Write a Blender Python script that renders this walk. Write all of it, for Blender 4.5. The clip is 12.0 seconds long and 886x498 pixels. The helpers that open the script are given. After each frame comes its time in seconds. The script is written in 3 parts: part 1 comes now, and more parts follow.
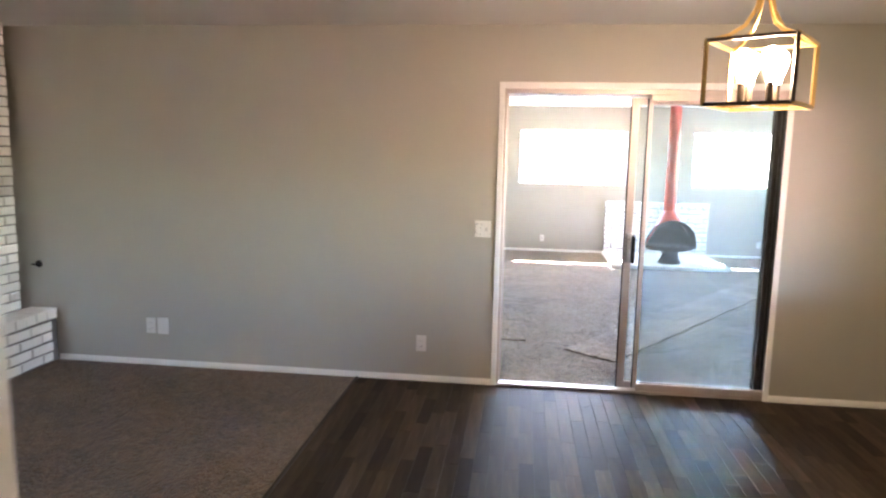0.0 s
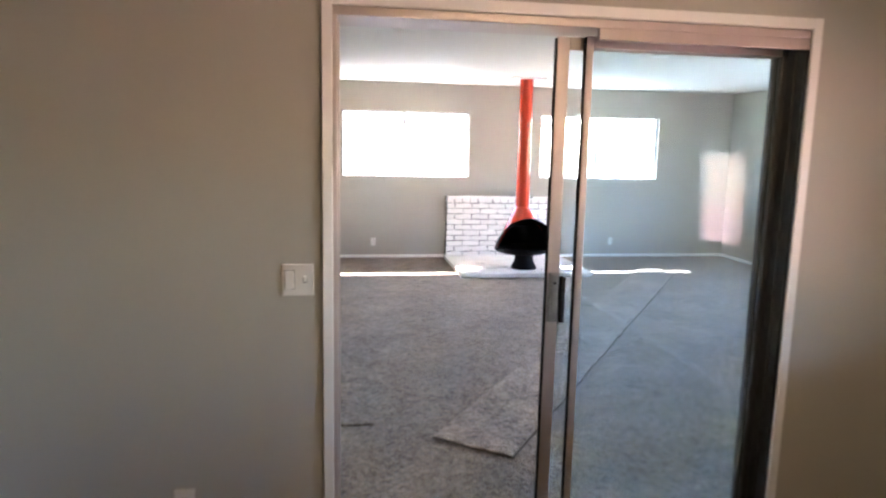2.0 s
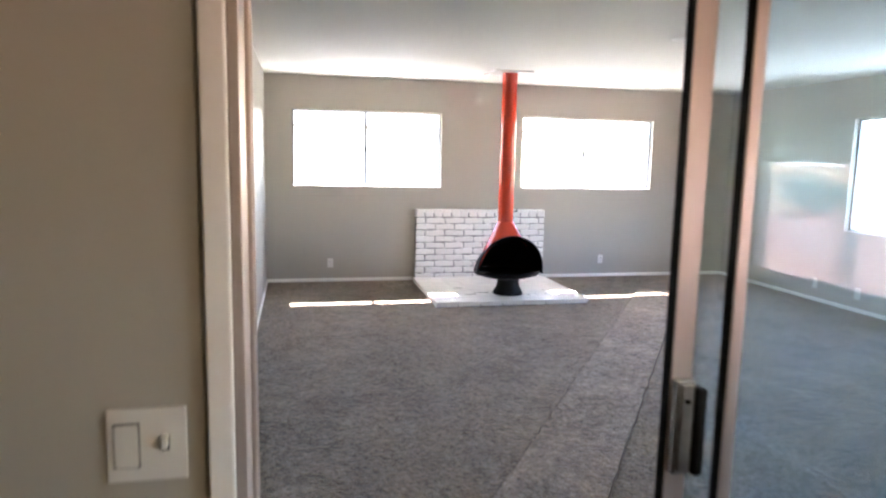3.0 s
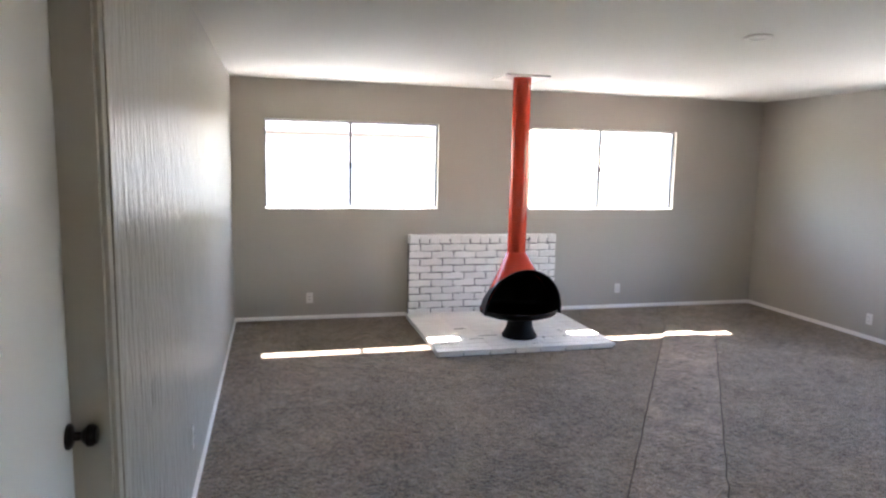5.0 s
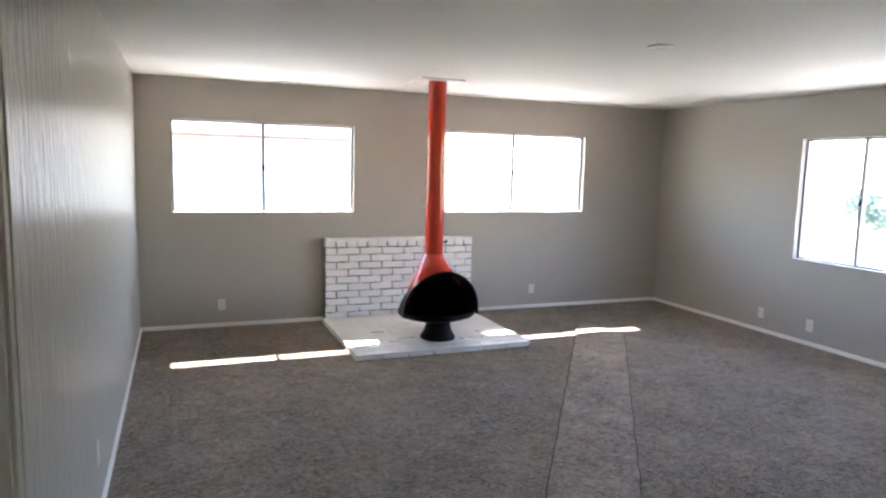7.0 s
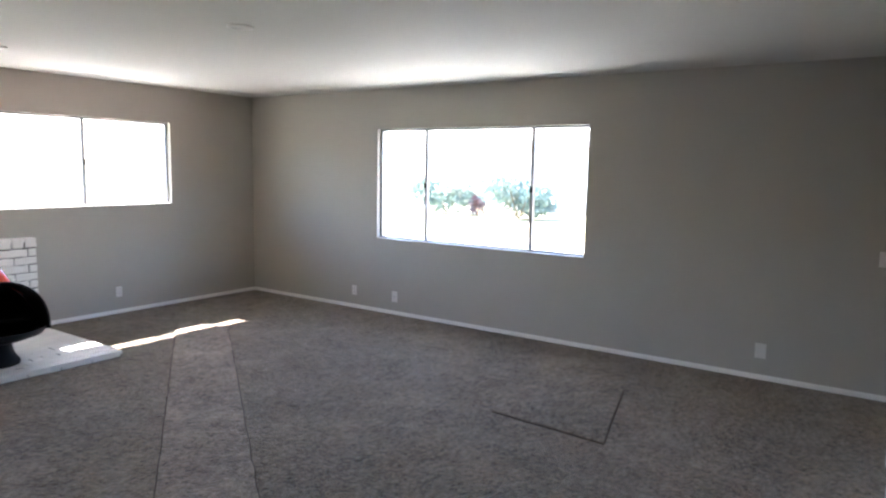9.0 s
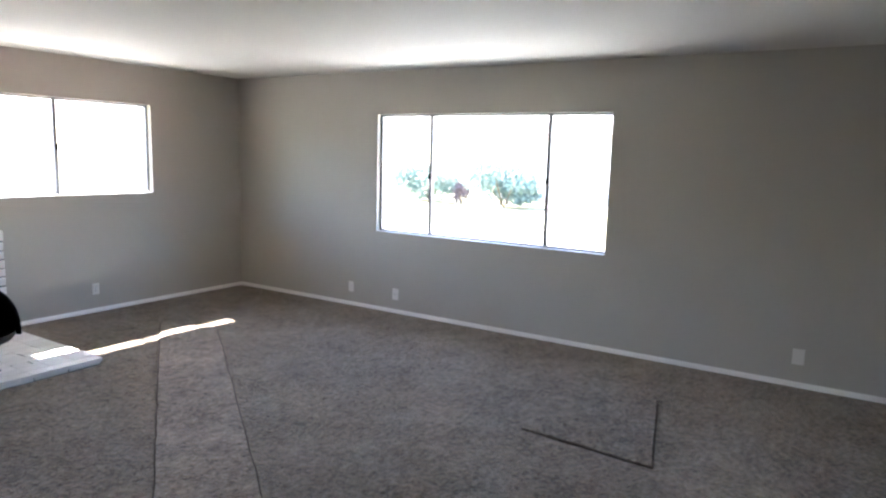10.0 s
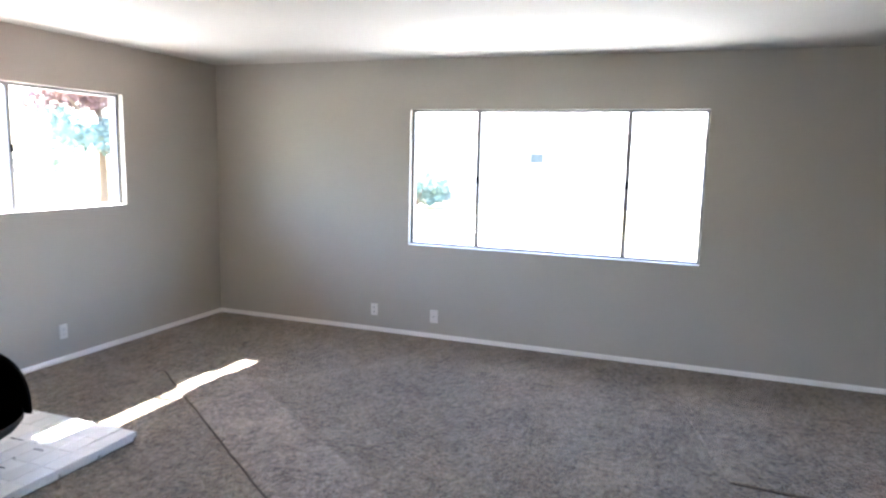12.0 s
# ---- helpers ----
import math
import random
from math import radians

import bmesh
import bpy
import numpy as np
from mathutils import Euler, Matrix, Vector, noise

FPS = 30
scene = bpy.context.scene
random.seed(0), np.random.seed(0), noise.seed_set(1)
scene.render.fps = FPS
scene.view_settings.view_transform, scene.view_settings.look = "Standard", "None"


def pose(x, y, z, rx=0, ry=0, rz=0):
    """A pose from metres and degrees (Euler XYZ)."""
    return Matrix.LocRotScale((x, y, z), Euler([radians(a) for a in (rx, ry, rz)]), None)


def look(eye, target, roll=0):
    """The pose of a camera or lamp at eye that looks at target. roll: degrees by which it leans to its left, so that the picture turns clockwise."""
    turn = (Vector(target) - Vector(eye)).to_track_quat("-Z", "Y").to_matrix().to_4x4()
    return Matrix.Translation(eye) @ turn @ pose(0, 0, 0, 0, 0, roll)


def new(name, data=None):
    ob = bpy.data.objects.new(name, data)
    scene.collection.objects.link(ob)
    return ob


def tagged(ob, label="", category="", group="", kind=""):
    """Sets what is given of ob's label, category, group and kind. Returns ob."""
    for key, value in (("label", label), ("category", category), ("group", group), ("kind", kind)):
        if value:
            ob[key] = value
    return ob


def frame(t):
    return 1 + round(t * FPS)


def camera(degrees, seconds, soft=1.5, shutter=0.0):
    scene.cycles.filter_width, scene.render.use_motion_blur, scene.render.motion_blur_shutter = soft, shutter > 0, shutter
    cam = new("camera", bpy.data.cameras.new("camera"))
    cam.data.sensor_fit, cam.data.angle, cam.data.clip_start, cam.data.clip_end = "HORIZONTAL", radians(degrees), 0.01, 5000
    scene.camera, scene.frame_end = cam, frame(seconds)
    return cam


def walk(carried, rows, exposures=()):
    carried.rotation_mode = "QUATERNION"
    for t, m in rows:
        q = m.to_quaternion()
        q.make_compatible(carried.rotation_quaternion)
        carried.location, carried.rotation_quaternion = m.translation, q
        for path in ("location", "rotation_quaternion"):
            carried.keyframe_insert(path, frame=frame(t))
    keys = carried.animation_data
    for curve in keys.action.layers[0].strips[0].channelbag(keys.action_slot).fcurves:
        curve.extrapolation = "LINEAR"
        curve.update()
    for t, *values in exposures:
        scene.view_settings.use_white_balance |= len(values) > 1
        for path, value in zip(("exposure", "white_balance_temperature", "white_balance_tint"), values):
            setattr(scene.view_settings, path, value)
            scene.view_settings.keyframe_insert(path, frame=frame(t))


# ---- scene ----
cam = camera(67.5, 12.0, soft=2.3, shutter=0.4)
PATH = [
    (0, (0.181, -0.031, 1.592), (-0.053, 1.936, 1.316), 1.2),
    (0.5, (0.126, 0.403, 1.569), (-0.020, 2.378, 1.291), 1.3),
    (1, (0.106, 0.892, 1.553), (0.080, 2.871, 1.264), 1.4),
    (1.5, (0.053, 1.466, 1.547), (0.227, 3.437, 1.254), 1.3),
    (2, (0.063, 2.132, 1.579), (0.369, 4.086, 1.278), 1.2),
    (2.5, (0.066, 2.927, 1.538), (0.458, 4.867, 1.249), 1.4),
    (3, (0.133, 3.486, 1.537), (0.563, 5.420, 1.265), 1.2),
    (3.2, (0.134, 3.694, 1.589), (0.574, 5.623, 1.295), 1.3),
    (4.8, (0.187, 4.689, 1.696), (0.674, 6.610, 1.425), 1.3),
    (5, (0.182, 4.698, 1.698), (0.674, 6.618, 1.434), 1.2),
    (5.5, (0.169, 4.700, 1.699), (0.703, 6.611, 1.453), 1.2),
    (6, (0.170, 4.702, 1.689), (0.770, 6.595, 1.449), 1.0),
    (6.5, (0.158, 4.690, 1.687), (0.824, 6.559, 1.443), 1.0),
    (6.7, (0.153, 4.694, 1.687), (0.849, 6.553, 1.442), 1.2),
    (8.3, (0.188, 4.709, 1.601), (1.484, 6.216, 1.381), 1.3),
    (8.5, (0.189, 4.774, 1.617), (1.654, 6.117, 1.393), 1.3),
    (9, (0.266, 4.808, 1.634), (1.904, 5.930, 1.392), 1.1),
    (9.5, (0.415, 4.958, 1.653), (2.068, 6.050, 1.377), 1.2),
    (10, (0.488, 5.347, 1.655), (2.164, 6.402, 1.374), 1.6),
    (10.5, (0.467, 5.798, 1.655), (2.197, 6.762, 1.378), 2.1),
    (11, (0.378, 6.342, 1.640), (2.163, 7.199, 1.362), 2.1),
    (11.5, (0.381, 6.914, 1.596), (2.185, 7.734, 1.329), 1.8),
    (12, (0.481, 7.345, 1.644), (2.340, 8.029, 1.367), 1.4),
]
EXPOSURES = [(0.0, 6.42, 6000, 18), (1.0, 6.12, 6000, 19), (1.5, 5.84, 5950, 20), (2.0, 5.46, 6050, 20), (2.5, 5.16, 6200, 20), (3.0, 5.00, 6150, 18), (5.0, 4.50, 6200, 18), (6.5, 4.46, 6170, 17), (8.5, 4.17, 6080, 16), (9.5, 4.24, 6080, 15), (10.5, 4.34, 6020, 15), (11.0, 4.38, 6000, 15), (12.0, 4.68, 6000, 16)]
walk(cam, [(t, look(eye, target, roll)) for t, eye, target, roll in PATH], EXPOSURES)

# ---- world, sun ----
SUN_ELEV, SUN_AZ = 44.4, 2.0          # degrees above the horizon; degrees east of the +y axis
world = bpy.data.worlds.new("sky")
scene.world = world
world.use_nodes = True
wn = world.node_tree
sky = wn.nodes.new("ShaderNodeTexSky")
sky.sky_type = 'NISHITA'
sky.sun_disc = False
sky.sun_elevation = radians(SUN_ELEV)
sky.sun_rotation = radians(SUN_AZ)
wn.links.new(sky.outputs[0], wn.nodes["Background"].inputs[0])
wn.nodes["Background"].inputs[1].default_value = 0.15
sun = new("sun", bpy.data.lights.new("sun", 'SUN'))
sun.data.energy, sun.data.angle, sun.data.color = 4.5, radians(0.53), (1.0, 0.95, 0.86)
sun.matrix_world = look((0, 0, 0), (-math.sin(radians(SUN_AZ)) * math.cos(radians(SUN_ELEV)),
                                    -math.cos(radians(SUN_AZ)) * math.cos(radians(SUN_ELEV)), -math.sin(radians(SUN_ELEV))))
sun.location = (2.0, 30.0, 30.0)


# ---- materials ----
def material(name, base, rough=0.6, metal=0.0, var=0.12, scale=6.0, fine=90.0, bump=0.1, bump_scale=120.0,
             stretch=(1, 1, 1), distance=0.002, second=None, per_object=0.0, spec=0.5, warp=0.0):
    """Base colour varied by a coarse and a fine noise, with a noise bump; per_object: spread of brightness piece by piece."""
    m = bpy.data.materials.new(name)
    m.use_nodes = True
    nt, b = m.node_tree, m.node_tree.nodes["Principled BSDF"]
    b.inputs["Roughness"].default_value, b.inputs["Metallic"].default_value = rough, metal
    b.inputs["Specular IOR Level"].default_value = spec
    tc, mp = nt.nodes.new("ShaderNodeTexCoord"), nt.nodes.new("ShaderNodeMapping")
    nt.links.new(tc.outputs["Object"], mp.inputs["Vector"])
    mp.inputs["Scale"].default_value = stretch
    vec = mp.outputs["Vector"]

    def noise_node(sc, detail=4.0, rgh=0.55):
        n = nt.nodes.new("ShaderNodeTexNoise")
        n.inputs["Scale"].default_value, n.inputs["Detail"].default_value, n.inputs["Roughness"].default_value = sc, detail, rgh
        nt.links.new(vec, n.inputs["Vector"])
        return n.outputs["Fac"]

    coarse, small = noise_node(scale), noise_node(fine, 2.0)
    mix = nt.nodes.new("ShaderNodeMix")
    mix.data_type = 'RGBA'
    lo = [c * (1 - var) for c in base] if second is None else list(second)
    hi = [min(1.0, c * (1 + var)) for c in base] if second is None else list(base)
    mix.inputs["A"].default_value, mix.inputs["B"].default_value = (*lo, 1), (*hi, 1)
    add = nt.nodes.new("ShaderNodeMath")
    add.operation = 'MULTIPLY_ADD'
    nt.links.new(small, add.inputs[0])
    add.inputs[1].default_value = 0.5
    sub = nt.nodes.new("ShaderNodeMath")
    sub.operation = 'MULTIPLY_ADD'
    nt.links.new(coarse, sub.inputs[0])
    sub.inputs[1].default_value, sub.inputs[2].default_value = 1.6, -0.55
    nt.links.new(sub.outputs[0], add.inputs[2])
    add.use_clamp = True
    nt.links.new(add.outputs[0], mix.inputs["Factor"])
    colour = mix.outputs["Result"]
    if per_object:
        info = nt.nodes.new("ShaderNodeObjectInfo")
        rng = nt.nodes.new("ShaderNodeMapRange")
        rng.inputs["To Min"].default_value, rng.inputs["To Max"].default_value = 1 - per_object, 1 + per_object
        nt.links.new(info.outputs["Random"], rng.inputs["Value"])
        mul = nt.nodes.new("ShaderNodeMix")
        mul.data_type, mul.blend_type = 'RGBA', 'MULTIPLY'
        mul.inputs["Factor"].default_value = 1.0
        nt.links.new(colour, mul.inputs["A"])
        nt.links.new(rng.outputs["Result"], mul.inputs["B"])
        colour = mul.outputs["Result"]
    nt.links.new(colour, b.inputs["Base Color"])
    if bump:
        bn = nt.nodes.new("ShaderNodeBump")
        bn.inputs["Strength"].default_value, bn.inputs["Distance"].default_value = bump, distance
        nt.links.new(noise_node(bump_scale, 3.0), bn.inputs["Height"])
        nt.links.new(bn.outputs["Normal"], b.inputs["Normal"])
    return m


def carpet_material(name, light, dark, seed):
    """Cut pile: blotches where the pile leans, tufts of a few centimetres, and fibres."""
    m = bpy.data.materials.new(name)
    m.use_nodes = True
    nt, b = m.node_tree, m.node_tree.nodes["Principled BSDF"]
    b.inputs["Roughness"].default_value, b.inputs["Specular IOR Level"].default_value = 0.95, 0.1
    b.inputs["Sheen Weight"].default_value, b.inputs["Sheen Roughness"].default_value = 0.3, 0.4
    tc, mp = nt.nodes.new("ShaderNodeTexCoord"), nt.nodes.new("ShaderNodeMapping")
    nt.links.new(tc.outputs["Object"], mp.inputs["Vector"])
    mp.inputs["Location"].default_value, mp.inputs["Rotation"].default_value = (seed, seed * 0.7, 0), (0, 0, seed * 0.3)
    total = None
    height = None
    for scale, detail, weight, lift in ((1.6, 3.0, 0.45, 0.0), (6.0, 2.0, 0.4, 0.1), (16.0, 2.0, 0.6, 0.4), (34.0, 2.0, 1.0, 1.0), (70.0, 2.0, 0.75, 1.0), (190.0, 1.0, 0.2, 0.4)):
        n = nt.nodes.new("ShaderNodeTexNoise")
        n.inputs["Scale"].default_value, n.inputs["Detail"].default_value, n.inputs["Roughness"].default_value = scale, detail, 0.6
        n.inputs["Distortion"].default_value = 0.1
        nt.links.new(mp.outputs["Vector"], n.inputs["Vector"])
        for kind, w in (("c", weight), ("h", lift)):
            a = nt.nodes.new("ShaderNodeMath")
            a.operation = 'MULTIPLY_ADD'
            a.inputs[1].default_value = w
            nt.links.new(n.outputs["Fac"], a.inputs[0])
            before = total if kind == "c" else height
            if before is None:
                a.inputs[2].default_value = 0.0
            else:
                nt.links.new(before, a.inputs[2])
            if kind == "c":
                total = a.outputs[0]
            else:
                height = a.outputs[0]
    rng = nt.nodes.new("ShaderNodeMapRange")
    rng.inputs["From Min"].default_value, rng.inputs["From Max"].default_value = 1.33, 2.07
    nt.links.new(total, rng.inputs["Value"])
    mix = nt.nodes.new("ShaderNodeMix")
    mix.data_type = 'RGBA'
    mix.inputs["A"].default_value, mix.inputs["B"].default_value = (*dark, 1), (*light, 1)
    nt.links.new(rng.outputs["Result"], mix.inputs["Factor"])
    nt.links.new(mix.outputs["Result"], b.inputs["Base Color"])
    bn = nt.nodes.new("ShaderNodeBump")
    bn.inputs["Strength"].default_value, bn.inputs["Distance"].default_value = 1.0, 0.03
    nt.links.new(height, bn.inputs["Height"])
    nt.links.new(bn.outputs["Normal"], b.inputs["Normal"])
    return m


def glass_material(name, tint, rough=0.0, gloss_min=0.045, haze=0.0):
    """A thin pane: clear, with a mirror's gloss by Fresnel; last argument: the share of a pale film that paints in
    bloom.
    """
    m = bpy.data.materials.new(name)
    m.use_nodes = True
    nt = m.node_tree
    nt.nodes.clear()
    out, mix = nt.nodes.new("ShaderNodeOutputMaterial"), nt.nodes.new("ShaderNodeMixShader")
    clear, gloss, fres = nt.nodes.new("ShaderNodeBsdfTransparent"), nt.nodes.new("ShaderNodeBsdfGlossy"), nt.nodes.new("ShaderNodeLayerWeight")
    clear.inputs["Color"].default_value = (*tint, 1)
    gloss.inputs["Roughness"].default_value = rough
    fres.inputs["Blend"].default_value = 0.5
    five, sch = nt.nodes.new("ShaderNodeMath"), nt.nodes.new("ShaderNodeMath")
    five.operation, sch.operation = 'POWER', 'MULTIPLY_ADD'
    five.inputs[1].default_value = 5.0
    sch.inputs[1].default_value, sch.inputs[2].default_value = 0.95, gloss_min
    nt.links.new(fres.outputs["Facing"], five.inputs[0])
    nt.links.new(five.outputs[0], sch.inputs[0])
    nt.links.new(sch.outputs[0], mix.inputs[0])
    nt.links.new(clear.outputs[0], mix.inputs[1])
    nt.links.new(gloss.outputs[0], mix.inputs[2])
    top = mix.outputs[0]
    if haze:
        film, over, spots = nt.nodes.new("ShaderNodeBsdfDiffuse"), nt.nodes.new("ShaderNodeMixShader"), nt.nodes.new("ShaderNodeTexNoise")
        film.inputs["Color"].default_value = (0.72, 0.80, 0.88, 1)
        spots.inputs["Scale"].default_value, spots.inputs["Detail"].default_value = 3.0, 4.0
        share = nt.nodes.new("ShaderNodeMath")
        share.operation = 'MULTIPLY'
        share.inputs[1].default_value = haze * 2
        nt.links.new(spots.outputs["Fac"], share.inputs[0])
        nt.links.new(share.outputs[0], over.inputs[0])
        nt.links.new(top, over.inputs[1])
        nt.links.new(film.outputs[0], over.inputs[2])
        top = over.outputs[0]
    nt.links.new(top, out.inputs["Surface"])
    return m


def glow_material(name, colour, strength):
    m = bpy.data.materials.new(name)
    m.use_nodes = True
    b = m.node_tree.nodes["Principled BSDF"]
    b.inputs["Base Color"].default_value = (0.9, 0.85, 0.75, 1)
    b.inputs["Emission Color"].default_value, b.inputs["Emission Strength"].default_value = (*colour, 1), strength
    return m


PAINT = material("greige_wall_paint", (0.432, 0.406, 0.350), 0.55, var=0.03, scale=1.2, fine=60, bump=0.25, bump_scale=140, distance=0.0015)
PANEL = material("greige_gloss_panel", (0.405, 0.385, 0.345), 0.31, var=0.05, scale=5.0, fine=40, bump=1.0, bump_scale=24, stretch=(1, 1, 0.24), distance=0.020, spec=0.27)
CEIL = material("white_ceiling_paint", (0.63, 0.612, 0.562), 0.8, var=0.02, scale=1.5, bump=0.3, bump_scale=70, distance=0.002)
TRIM = material("white_trim_paint", (0.86, 0.84, 0.81), 0.4, var=0.03, scale=5, bump=0.08, bump_scale=60)
DOORP = material("white_door_paint", (0.80, 0.80, 0.79), 0.3, var=0.02, scale=3, bump=0.06, bump_scale=30)
CARPET = carpet_material("taupe_carpet", (0.44, 0.345, 0.250), (0.040, 0.030, 0.020), 0.0)
CARPET_B = carpet_material("taupe_carpet_offcut", (0.56, 0.44, 0.335), (0.075, 0.057, 0.042), 3.1)
CARPET_L = carpet_material("brown_carpet", (0.29, 0.20, 0.128), (0.048, 0.033, 0.022), 5.3)
# dark brown that paints the shadow along the edges of the carpet offcuts
SHADOW_EDGE = material("carpet_edge_shadow", (0.085, 0.068, 0.055), 0.95, var=0.3, scale=30, bump=0.6, bump_scale=200, distance=0.005)
PLANK = material("dark_vinyl_plank", (0.070, 0.048, 0.034), 0.52, var=0.4, scale=3.0, fine=40, bump=0.25, bump_scale=30, stretch=(9, 0.8, 1), distance=0.001, second=(0.018, 0.0125, 0.0095), per_object=0.6, spec=0.09)
SUBFLOOR = material("plank_bed", (0.03, 0.022, 0.018), 0.6, var=0.2, bump=0.1)
BRICK = material("white_painted_brick", (0.82, 0.80, 0.77), 0.55, var=0.06, scale=12, fine=80, bump=0.55, bump_scale=55, distance=0.006, per_object=0.05)
# mortar grey, set darker so that it also holds the joints' shade
MORTAR = material("shaded_grey_mortar", (0.15, 0.146, 0.142), 0.9, var=0.2, scale=14, bump=0.6, bump_scale=90, distance=0.004)
ALU = material("mill_aluminium", (0.56, 0.475, 0.435), 0.42, 0.65, var=0.1, scale=4, bump=0.08, bump_scale=80, stretch=(1, 1, 0.1))
ALU_DARK = material("bronze_aluminium", (0.074, 0.071, 0.071), 0.4, 0.6, var=0.15, scale=4, bump=0.06)
WIN_ALU = material("window_aluminium", (0.24, 0.235, 0.24), 0.45, 0.5, var=0.15, scale=4, bump=0.06)
STEEL = material("worn_steel", (0.33, 0.31, 0.29), 0.35, 0.9, var=0.2, scale=20, bump=0.1)
BLACK = material("matt_black_iron", (0.0085, 0.0083, 0.0084), 0.6, 0.0, var=0.2, scale=9, bump=0.15, bump_scale=120, spec=0.12)
ENAMEL = material("orange_red_enamel", (0.56, 0.050, 0.022), 0.16, var=0.05, scale=3, bump=0.03, bump_scale=20)
KNOBM = material("oil_rubbed_bronze", (0.02, 0.016, 0.014), 0.28, 0.8, var=0.2, scale=30, bump=0.05)
PLASTIC = material("white_plastic", (0.74, 0.72, 0.68), 0.35, var=0.02, scale=9, bump=0.02)
SLOT = material("dark_slot", (0.05, 0.05, 0.05), 0.6, var=0.1, bump=0.0)
BRASS = material("aged_brass", (0.62, 0.42, 0.16), 0.28, 0.95, var=0.12, scale=10, bump=0.04)
# dark bronze of the sockets; on the cage it paints backlit bars
SOCKET_BACKLIT = material("socket_bronze_backlit_bars", (0.06, 0.045, 0.035), 0.4, 0.7, var=0.15, scale=10, bump=0.05)
BULB = glow_material("warm_bulb", (1.0, 0.76, 0.45), 3.8)
GLASS = glass_material("window_glass", (0.97, 0.98, 0.98))
# the pale film here stands in for bloom and veiling glare over the pane
GLASS_DOOR = glass_material("door_glass", (0.905, 0.97, 1.0), 0.0, 0.019, 0.055)
STUCCO = material("pale_stucco", (0.68, 0.64, 0.58), 0.85, var=0.08, scale=2, bump=0.5, bump_scale=60, distance=0.006)
CONCRETE = material("pale_concrete", (0.52, 0.50, 0.46), 0.8, var=0.12, scale=1.2, fine=30, bump=0.3, bump_scale=40)
TERRACOTTA = material("red_patio_concrete", (0.36, 0.195, 0.15), 0.75, var=0.12, scale=1.5, fine=30, bump=0.3, bump_scale=40)
DRYGRASS = material("dry_lawn", (0.36, 0.32, 0.18), 0.9, var=0.25, scale=1.4, fine=60, bump=0.8, bump_scale=90, distance=0.02)
LEAF = material("green_leaf", (0.13, 0.19, 0.165), 0.4, var=0.35, scale=5, bump=0.1)
LEAF_DEEP = material("dark_green_leaf", (0.045, 0.06, 0.045), 0.5, var=0.35, scale=5, bump=0.1)
LEAF_RED = material("russet_leaf", (0.17, 0.09, 0.08), 0.55, var=0.4, scale=5, bump=0.1)
LEAF_PLUM = material("plum_leaf", (0.13, 0.095, 0.115), 0.5, var=0.35, scale=5, bump=0.1)
BARK = material("brown_bark", (0.13, 0.09, 0.06), 0.9, var=0.3, scale=12, bump=0.8, bump_scale=30, distance=0.01)
SHINGLE = material("grey_roof_shingle", (0.16, 0.14, 0.13), 0.9, var=0.25, scale=5, bump=0.6, bump_scale=30, distance=0.01)
FENCE = material("weathered_fence_wood", (0.36, 0.27, 0.20), 0.85, var=0.25, scale=4, bump=0.4, bump_scale=30, stretch=(4, 4, 0.4))


# ---- mesh helpers ----
def box(bm, x0, y0, z0, x1, y1, z1, bevel=0.0):
    geo = bmesh.ops.create_cube(bm, size=1.0, matrix=Matrix.Translation(((x0 + x1) / 2, (y0 + y1) / 2, (z0 + z1) / 2)) @ Matrix.Diagonal((x1 - x0, y1 - y0, z1 - z0, 1)))
    if bevel:
        edges = {e for v in geo["verts"] for e in v.link_edges}
        bmesh.ops.bevel(bm, geom=list(edges), offset=bevel, segments=2, profile=0.5, affect='EDGES')
    return bm


def boxes(*rows, bevel=0.0):
    bm = bmesh.new()
    for r in rows:
        box(bm, *r, bevel=bevel)
    return bm


def lathe(bm, profile, segs=40, centre=(0, 0), cap=True):
    """Turns a profile of (radius, z) round the upright axis."""
    rings = [[bm.verts.new((centre[0] + r * math.cos(2 * math.pi * k / segs), centre[1] + r * math.sin(2 * math.pi * k / segs), z)) for k in range(segs)] for r, z in profile]
    for a, b in zip(rings, rings[1:]):
        for k in range(segs):
            bm.faces.new((a[k], a[(k + 1) % segs], b[(k + 1) % segs], b[k]))
    if cap:
        bm.faces.new(rings[0][::-1])
        bm.faces.new(rings[-1])
    return bm


def bar(bm, a, b, w, h=None):
    """A square bar from a to b."""
    a, b = Vector(a), Vector(b)
    d = b - a
    m = Matrix.Translation((a + b) / 2) @ d.to_track_quat('Z', 'X').to_matrix().to_4x4() @ Matrix.Diagonal((w, h or w, d.length, 1))
    bmesh.ops.create_cube(bm, size=1.0, matrix=m)
    return bm


def mesh_of(name, bm, mat, smooth=False):
    bmesh.ops.recalc_face_normals(bm, faces=bm.faces)
    me = bpy.data.meshes.new(name)
    bm.to_mesh(me)
    bm.free()
    me.materials.append(mat)
    if smooth:
        for p in me.polygons:
            p.use_smooth = True
        me.set_sharp_from_angle(angle=radians(35))
    return me


def part(name, bm, mat, parent=None, label="", smooth=False):
    ob = new(name, mesh_of(name, bm, mat, smooth))
    if parent is not None:
        ob.parent = parent
    if label:
        ob["label"] = label
    return ob


def thing(name, place, label, category, group="", kind=""):
    ob = new(name)
    ob.empty_display_size = 0.1
    ob.location = place
    return tagged(ob, label, category, group, kind)


def structure(name, bm, mat, label, category, smooth=False):
    return tagged(part(name, bm, mat, None, "", smooth), label, category, "", "structure")


